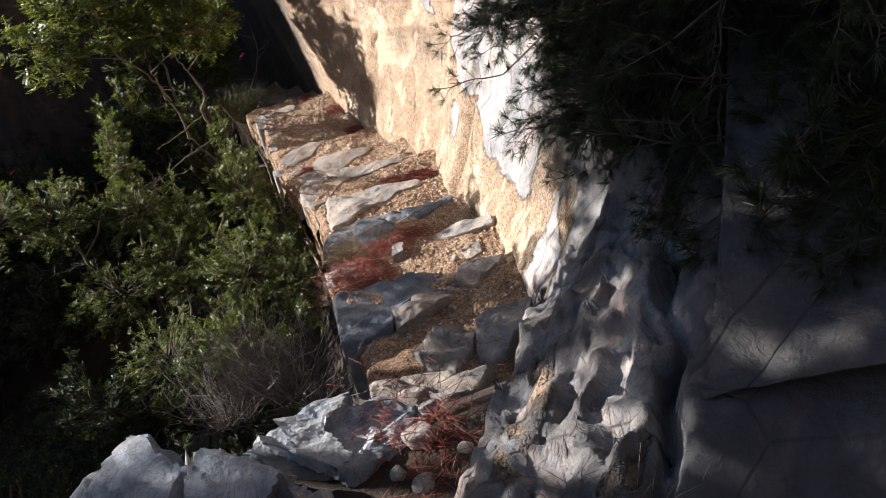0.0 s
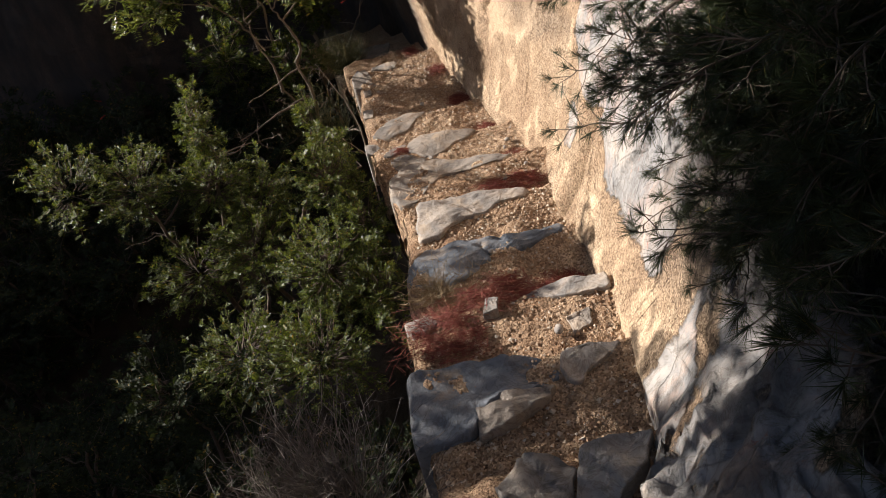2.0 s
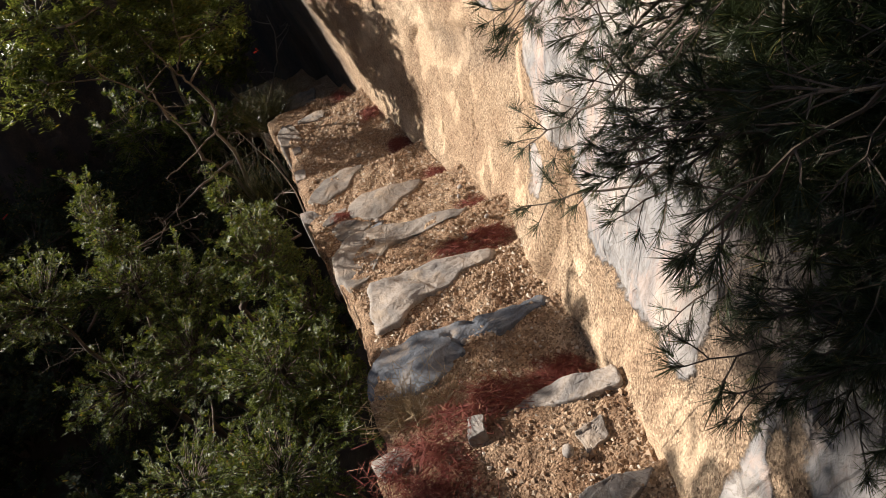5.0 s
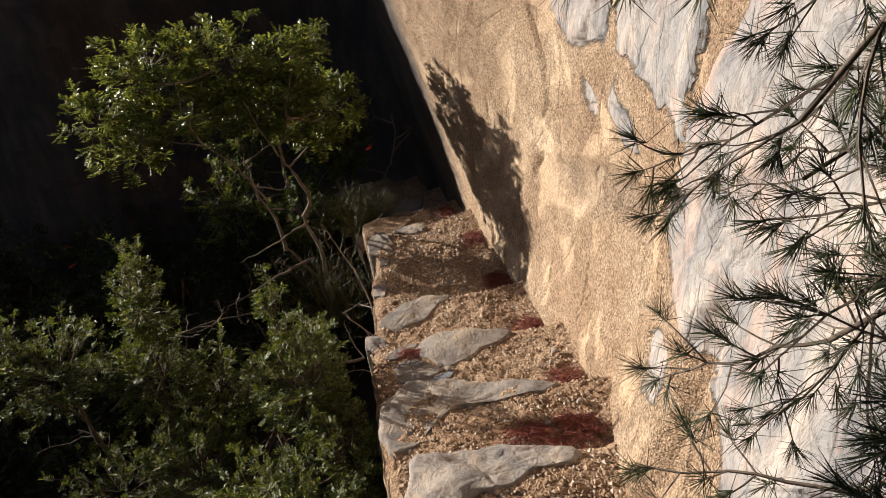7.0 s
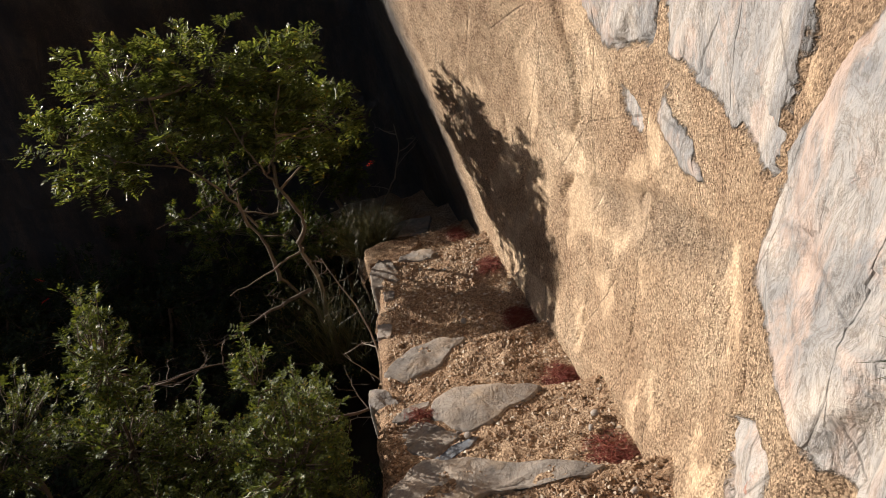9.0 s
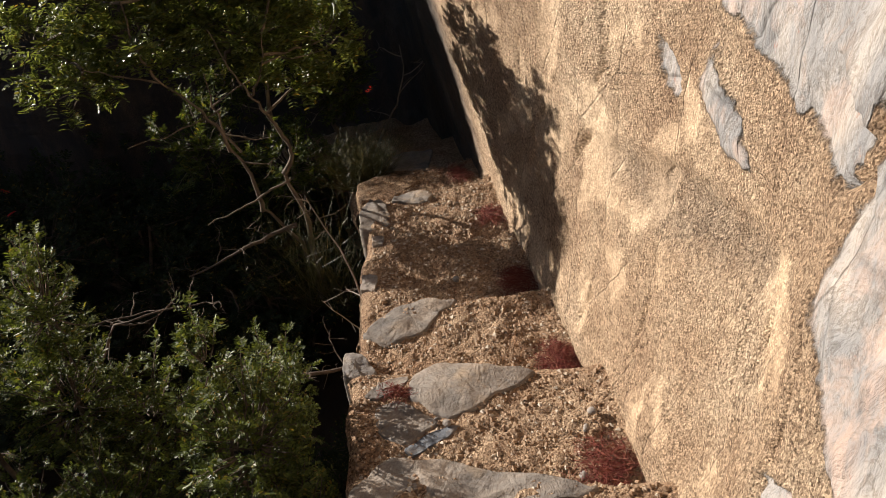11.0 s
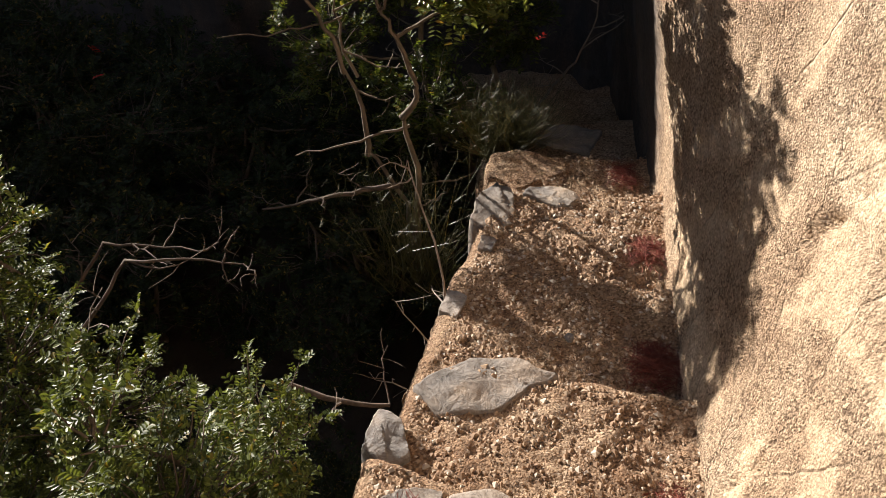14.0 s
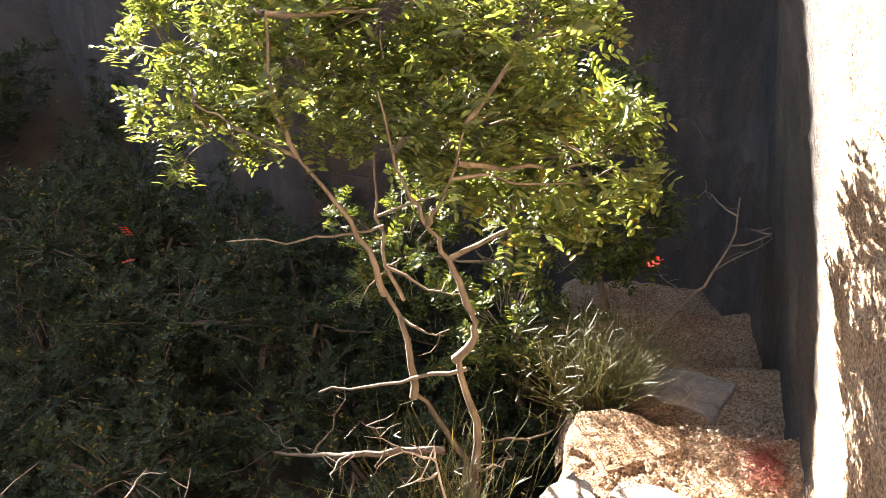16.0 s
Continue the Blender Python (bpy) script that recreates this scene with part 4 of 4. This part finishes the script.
for seed, wide in ((101, 0.55), (107, 0.65), (113, 0.6)):
    r = random.Random(seed)
    blobs = [((r.uniform(-0.6, 0.6), r.uniform(-0.6, 0.6), r.uniform(0.35, 1.0)), (wide * r.uniform(0.6, 0.9), wide * r.uniform(0.6, 0.9), r.uniform(0.3, 0.45)), 1) for _ in range(7)]
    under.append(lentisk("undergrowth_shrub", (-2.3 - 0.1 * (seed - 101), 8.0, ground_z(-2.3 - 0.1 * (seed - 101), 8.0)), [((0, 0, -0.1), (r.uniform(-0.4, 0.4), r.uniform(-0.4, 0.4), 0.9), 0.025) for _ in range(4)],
                         blobs, 1500, seed, "evergreen undergrowth shrub in the gully, leaf colour darkened for shade", LEAF_SHADE_TINT, BARK_DARK, leaf_size=0.1, dead=10))
r = random.Random(5)
spots = []
for _ in range(4000):
    x, y = r.uniform(-9, 1.2), r.uniform(3.0, 19)
    keep_off = -0.95 if y < 7.2 else (-0.55 if y < 9.0 else -1.9)
    if x > keep_off - (0.7 if y < 8 else 0.25) or (y < 4.2 and x > -1.3) or (y > 9.0 and x > -2.3 and y < 12.5):
        continue
    if min((math.hypot(x - a, y - b) for a, b in spots), default=9) > 0.62 + 0.06 * max(0, math.hypot(x, y - 6) - 3):
        spots.append((x, y))
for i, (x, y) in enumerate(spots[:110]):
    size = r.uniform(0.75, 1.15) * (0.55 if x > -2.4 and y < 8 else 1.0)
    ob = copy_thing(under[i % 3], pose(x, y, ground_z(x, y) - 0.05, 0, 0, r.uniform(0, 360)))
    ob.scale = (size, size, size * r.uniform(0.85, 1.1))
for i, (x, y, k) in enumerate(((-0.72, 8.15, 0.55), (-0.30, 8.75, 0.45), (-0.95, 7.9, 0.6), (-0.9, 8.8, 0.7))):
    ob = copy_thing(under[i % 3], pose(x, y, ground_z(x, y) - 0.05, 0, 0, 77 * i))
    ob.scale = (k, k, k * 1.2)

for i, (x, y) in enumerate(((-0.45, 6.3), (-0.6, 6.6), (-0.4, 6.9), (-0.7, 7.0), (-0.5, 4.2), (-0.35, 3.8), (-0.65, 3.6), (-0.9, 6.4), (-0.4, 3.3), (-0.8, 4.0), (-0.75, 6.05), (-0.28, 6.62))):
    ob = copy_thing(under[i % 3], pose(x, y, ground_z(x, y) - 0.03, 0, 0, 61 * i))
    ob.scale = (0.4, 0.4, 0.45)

# the pine over the first steps, and an unseen tree added across the gully to shade the head of the stairs
r = random.Random(64)
limbs = [((2.4, 2.3, 2.0), (0.93, 3.16, 0.80), 0.016, 11), ((2.4, 2.3, 1.9), (0.95, 3.12, 0.52), 0.016, 11), ((2.4, 2.3, 2.2), (0.96, 3.18, 1.02), 0.016, 10), ((2.4, 2.3, 1.7), (0.98, 3.10, 0.28), 0.016, 10), ((2.4, 2.3, 2.0), (1.0, 3.3, 0.66), 0.016, 10),
         ((2.4, 2.3, 2.0), (1.02, 3.02, 0.72), 0.02, 14), ((2.4, 2.3, 2.2), (1.04, 2.98, 0.98), 0.02, 14), ((2.4, 2.3, 1.6), (1.02, 2.78, 0.46), 0.018, 16), ((2.4, 2.3, 1.4), (1.02, 2.45, 0.26), 0.018, 16), ((2.4, 2.3, 2.5), (1.08, 2.98, 1.25), 0.02, 12),
         ((2.4, 2.3, 1.5), (1.0, 2.25, 0.42), 0.018, 16), ((2.4, 2.3, 1.7), (1.02, 2.6, 0.65), 0.018, 16), ((2.4, 2.3, 1.7), (1.06, 2.3, 0.7), 0.018, 16), ((2.4, 2.3, 1.5), (1.12, 2.85, 0.2), 0.018, 14), ((2.4, 2.3, 1.2), (1.1, 2.6, 0.1), 0.018, 14)]
for i in range(24):
    end = (r.uniform(1.15, 1.8), r.uniform(1.35, 3.0), r.uniform(0.38, 1.3))
    limbs.append(((2.4, 2.3, end[2] + r.uniform(0.4, 1.0)), end, 0.018, 15))
for i in range(18):
    end = (r.uniform(1.0, 1.6), r.uniform(1.05, 2.1), r.uniform(0.42, 0.95))
    limbs.append(((2.4, 2.1, end[2] + r.uniform(0.3, 0.7)), end, 0.016, 14))
for i in range(24):
    end = (r.uniform(1.0, 1.65), r.uniform(1.35, 2.5), r.uniform(0.28, 0.6))
    limbs.append(((2.4, 2.2, end[2] + r.uniform(0.3, 0.7)), end, 0.015, 15))
for i in range(26):
    end = (r.uniform(0.98, 1.3), r.uniform(2.2, 3.1), r.uniform(0.28, 1.05))
    limbs.append(((2.4, 2.3, end[2] + r.uniform(0.3, 0.8)), end, 0.015, 15))
for i in range(18):
    end = (r.uniform(1.0, 1.55), r.uniform(0.8, 1.5), r.uniform(0.36, 0.62))
    limbs.append(((2.4, 1.8, end[2] + r.uniform(0.2, 0.6)), end, 0.015, 15))
pine((2.45, 2.2, 0.9), limbs, 71, "dark green pine with long needle tufts overhanging the stairs")
r = random.Random(77)
# crown blobs sit on sun rays towards the parts to be shaded
crown = []
for w in (-0.9, -0.2, 0.4, 0.85, 1.3, 1.7, 1.95):
    for lift in (-0.25, 0.45, 1.1) if w not in (1.3, 1.7) else (0.45, 1.1):
        sdist = r.uniform(4.9, 5.7)
        c, q = math.cos(SUN_LEFT), math.sin(SUN_LEFT)
        z = 0.1 + math.tan(SUN_ELEVATION) * (sdist - 0.15) + lift
        crown.append(((c * w - q * sdist + 3.7, q * w + c * sdist - 4.1, z + 4.0), (0.46, 0.46, 0.46), 1))
# more blobs, added to shade the pine and treads 2 and 4
for w, lift in ((2.3, 0.3), (2.55, 0.02), (2.45, -0.95), (3.5, -1.5), (2.3, 0.75), (2.3, 1.35), (2.3, 1.95), (2.75, 1.1), (2.75, 1.65), (2.75, 2.2), (3.15, 1.6), (3.15, 2.15)):
    z = 0.1 + math.tan(SUN_ELEVATION) * 5.15 + lift
    crown.append(((c * w - q * 5.3 + 3.7, q * w + c * 5.3 - 4.1, z + 4.0), (0.5, 0.46, 0.46), 1))
lentisk("unseen_shade_tree", (-3.7, 4.1, -4.0), [((0, 0, -0.6), (0.1, 0.0, 5.0), 0.12), ((0.05, 0, 4.0), (0.8, 0.4, 6.3), 0.06), ((0.05, 0, 4.0), (-0.5, -0.6, 6.4), 0.06)], crown, 11000, 83, "unseen tall evergreen across the gully, dense crown added to cast shade", LEAF_SHADE_TINT, BARK_DARK, leaf_size=0.2, clump=0.15, dead=0)

# ---- small things on the steps ----
PATCHES = [(3, 0.22, 3.22, 0.16, 0.15, 0.05, 700), (3, 0.45, 3.34, 0.15, 0.08, 0.04, 420), (4, 0.77, 3.52, 0.11, 0.12, 0.04, 420), (4, 0.6, 3.5, 0.12, 0.06, 0.02, 120), (5, 0.80, 4.04, 0.12, 0.07, 0.04, 320), (6, 0.80, 4.66, 0.12, 0.10, 0.03, 420), (6, 0.66, 4.68, 0.1, 0.05, 0.02, 120),
           (7, 0.88, 5.14, 0.09, 0.16, 0.03, 300), (8, 0.82, 5.86, 0.08, 0.16, 0.03, 420), (7, 0.21, 5.62, 0.05, 0.05, 0.015, 70), (9, 0.72, 6.52, 0.08, 0.12, 0.03, 320), (10, 0.64, 7.12, 0.08, 0.09, 0.02, 130), (11, 0.5, 7.85, 0.08, 0.1, 0.02, 160)]
for k, x, y, a, b, heap, many in PATCHES:
    litter("needle_litter", [(x, y + 0.06, tread_z(k, x, y + 0.06) + 0.008, a * 0.95, b * 1.0, heap)], many * 2.4, k * 17 + many, LITTER, 0.075, "heap of fallen rust-red pine needles in a step's corner", "needle litter")
litter("needle_litter", [(0.16, 1.72, ground_z(0.16, 1.72), 0.18, 0.3, 0.05)], 900, 5, LITTER, 0.075, "fallen rust-red pine needles between rocks", "needle litter")
litter("needle_litter", [(-0.08, 2.62, ground_z(-0.08, 2.62), 0.2, 0.25, 0.05)], 500, 6, LITTER, 0.075, "fallen rust-red pine needles below the first steps", "needle litter")


def gravel(seed, count):
    rnd = random.Random(seed)
    verts, faces = [], []
    for _ in range(count):
        k = rnd.choice((2, 3, 4, 4, 5, 5, 6, 6, 7, 7, 8, 8, 9, 9, 10, 10, 11))
        u, v = rnd.uniform(0.05, 0.88), rnd.uniform(0.16, 0.97)
        yl0, yr0, _, _, _ = TREADS[k - 1]
        yl, yr, _, _, xl = TREADS[k]
        ya, yb = yl0 + (yr0 - yl0) * u - 0.10, yl + (yr - yl) * u
        y = ya + (yb - ya) * v
        x = xl + (wall_x(y) + 0.12 - xl) * u
        size = 0.0028 + 0.0095 * rnd.random() ** 2.6
        z = tread_z(k, x, y) + 0.006 * fbm((x, y, k), 26.0, 3)
        n = len(verts)
        for dx, dy, dz in ((1, 0, 0), (0, 1, 0), (-1, 0, 0), (0, -1, 0), (0, 0, 0.8), (0, 0, -0.8)):
            verts.append((x + size * (dx + rnd.uniform(-0.4, 0.4)), y + size * (dy + rnd.uniform(-0.4, 0.4)), z + size * (dz * 0.8 + rnd.uniform(-0.2, 0.2))))
        faces += [(n, n + 1, n + 4), (n + 1, n + 2, n + 4), (n + 2, n + 3, n + 4), (n + 3, n, n + 4), (n + 1, n, n + 5), (n + 2, n + 1, n + 5), (n + 3, n + 2, n + 5), (n, n + 3, n + 5)]
    return tagged(mesh_object("gravel", verts, faces, PEBBLES, smooth=False), "loose tan gravel grains strewn over the steps", "gravel", kind="stuff")


gravel(3, 34000)
LOOSE = [(6, 0.73, 4.76, 0.012), (6, 0.87, 4.83, 0.013), (7, 0.84, 5.38, 0.014), (7, 0.87, 5.44, 0.016), (7, 0.38, 5.48, 0.014), (7, 0.35, 5.51, 0.011), (7, 0.20, 5.36, 0.014), (7, 0.17, 5.35, 0.012), (9, 0.44, 6.58, 0.017), (8, 0.70, 5.86, 0.008), (6, 0.6, 4.72, 0.009), (4, 0.5, 3.9, 0.012), (3, 0.62, 3.1, 0.02), (7, 0.80, 5.20, 0.016), (7, 0.9, 5.25, 0.012)]
for i, (k, x, y, size) in enumerate(LOOSE):
    tagged(rock("pebble", (x, y, tread_z(k, x, y) + size * 0.6 + 0.012), (size * 1.25, size, size * 0.8), 300 + i, STONE_PALE, 37 * i, cuts=5, level=2), "loose pale pebble lying on a step", "pebble", "pebbles on the steps")
for i, (x, y, size) in enumerate(((0.14, 1.72, 0.045), (0.10, 1.55, 0.03), (0.16, 2.0, 0.022), (0.24, 1.62, 0.02), (0.2, 1.85, 0.03), (0.05, 1.62, 0.025))):
    tagged(rock("loose_stone", (x, y, ground_z(x, y) + size * 0.5), (size * 1.2, size, size * 0.8), 400 + i, STONE_PALE, 51 * i, cuts=7, level=3), "broken pale stone among fallen pine needles", "stone", "loose stones at the head of the stairs")

tuft("dry_grass_tuft", (-0.22, 2.66, -0.55), 220, 0.34, 0.13, 11, GREY_STRAW, "tangled grey dry grass below the first steps")
tuft("dry_grass_tuft", (-0.42, 2.75, -0.62), 160, 0.3, 0.13, 12, GREY_STRAW, "tangled grey dry grass below the first steps")
tuft("dry_grass_tuft", (0.20, 3.60, -0.60), 170, 0.14, 0.07, 13, STRAW, "brown dry grass tuft growing on a step")
tuft("dry_grass_tuft", (0.32, 3.55, -0.60), 90, 0.10, 0.06, 14, STRAW, "brown dry grass tuft growing on a step")
tuft("dry_grass_tuft", (0.42, 1.02, 0.06), 60, 0.22, 0.10, 15, GREY_STRAW, "pale dry stalks at the foot of the buttress")
tuft("broom_bush", (-0.06, 8.08, -1.34), 560, 0.32, 0.15, 16, BROOM, "yellow-green wiry broom bush beside the shaded steps")
tuft("broom_bush", (-0.32, 7.45, -1.75), 170, 0.6, 0.2, 17, BROOM, "thin green wiry broom stems below the tree")


def dead_branch(points, radius, twigs, seed, material, label):
    """A bare crooked branch through a few points, with forking twigs."""
    rnd = random.Random(seed)
    verts, faces = [], []
    line = []
    for a, b in zip(points, points[1:]):
        line += bent(rnd, Vector(a), Vector(b), 6, 0.10)[:-1]
    line.append(Vector(points[-1]))
    n = len(line)
    tube(verts, faces, line, [radius * (1 - 0.7 * i / n) for i in range(n)], 7)
    for _ in range(twigs):
        a = line[rnd.randrange(n // 5, n)]
        b = a + Vector((rnd.gauss(0, 0.14), rnd.gauss(0, 0.14), rnd.gauss(0.06, 0.10)))
        sub = bent(rnd, a, b, 6, 0.25)
        tube(verts, faces, sub, [0.0045 * (1 - 0.13 * i) for i in range(7)], 4)
        for i in (2, 3, 4, 5):
            e = sub[i] + Vector((rnd.gauss(0, 0.05), rnd.gauss(0, 0.05), rnd.gauss(0.01, 0.04)))
            tube(verts, faces, bent(rnd, sub[i], e, 3, 0.2), [0.0022, 0.0018, 0.0014, 0.0008], 3)
    return tagged(mesh_object("dead_branch", verts, faces, material), label, "branch", "bare branches in the gully")


dead_branch([(-0.62, 5.75, -2.1), (-0.62, 5.98, -1.5), (-0.45, 6.32, -1.36), (-0.12, 6.38, -1.42)], 0.022, 5, 1, BARK_DARK, "thick bare curved branch in the gully")
dead_branch([(-1.75, 6.6, -1.6), (-1.45, 6.75, -1.25), (-1.05, 6.8, -1.25)], 0.010, 5, 2, BARK_DARK, "bare crooked branch among lentisk leaves")
dead_branch([(-1.35, 6.35, -1.4), (-1.15, 6.5, -1.1), (-0.75, 6.62, -1.12)], 0.009, 5, 3, BARK_DARK, "bare crooked branch among lentisk leaves")
dead_branch([(-0.12, 6.75, -2.2), (-0.08, 6.85, -1.6), (-0.18, 7.0, -1.05), (-0.26, 7.05, -0.85)], 0.007, 7, 6, TWIG, "thin bent pale stem beside the steps")
dead_branch([(-0.45, 7.5, -1.25), (-0.75, 7.4, -1.3), (-1.15, 7.5, -1.5)], 0.014, 4, 7, BARK_DARK, "low bare limb below the tree")
dead_branch([(-0.1, 8.9, -1.5), (0.12, 8.85, -1.15), (0.2, 8.9, -0.75)], 0.009, 5, 8, TWIG, "pale dead stem by the shaded steps")


def leaf_sprig(at, seed, label):
    rnd = random.Random(seed)
    verts, faces = [], []
    for _ in range(1):
        d = Vector((rnd.gauss(0, 0.4), rnd.gauss(0, 0.4), rnd.uniform(-0.4, 0.7))).normalized()
        compound_leaf(verts, faces, rnd, Vector((rnd.gauss(0, 0.01), rnd.gauss(0, 0.01), 0)), d, 0.085)
    ob = mesh_object("red_leaf_sprig", verts, faces, LEAF_RED, smooth=False)
    ob.location = at
    return tagged(ob, label, "leaf")


leaf_sprig((0.0, 8.12, -0.78), 1, "sprig of bright red lentisk leaves on a bush")
leaf_sprig((-2.35, 8.0, -1.0), 2, "sprig of bright red lentisk leaves on a bush")
leaf_sprig((-2.3, 7.95, -1.17), 3, "sprig of bright red lentisk leaves on a bush")
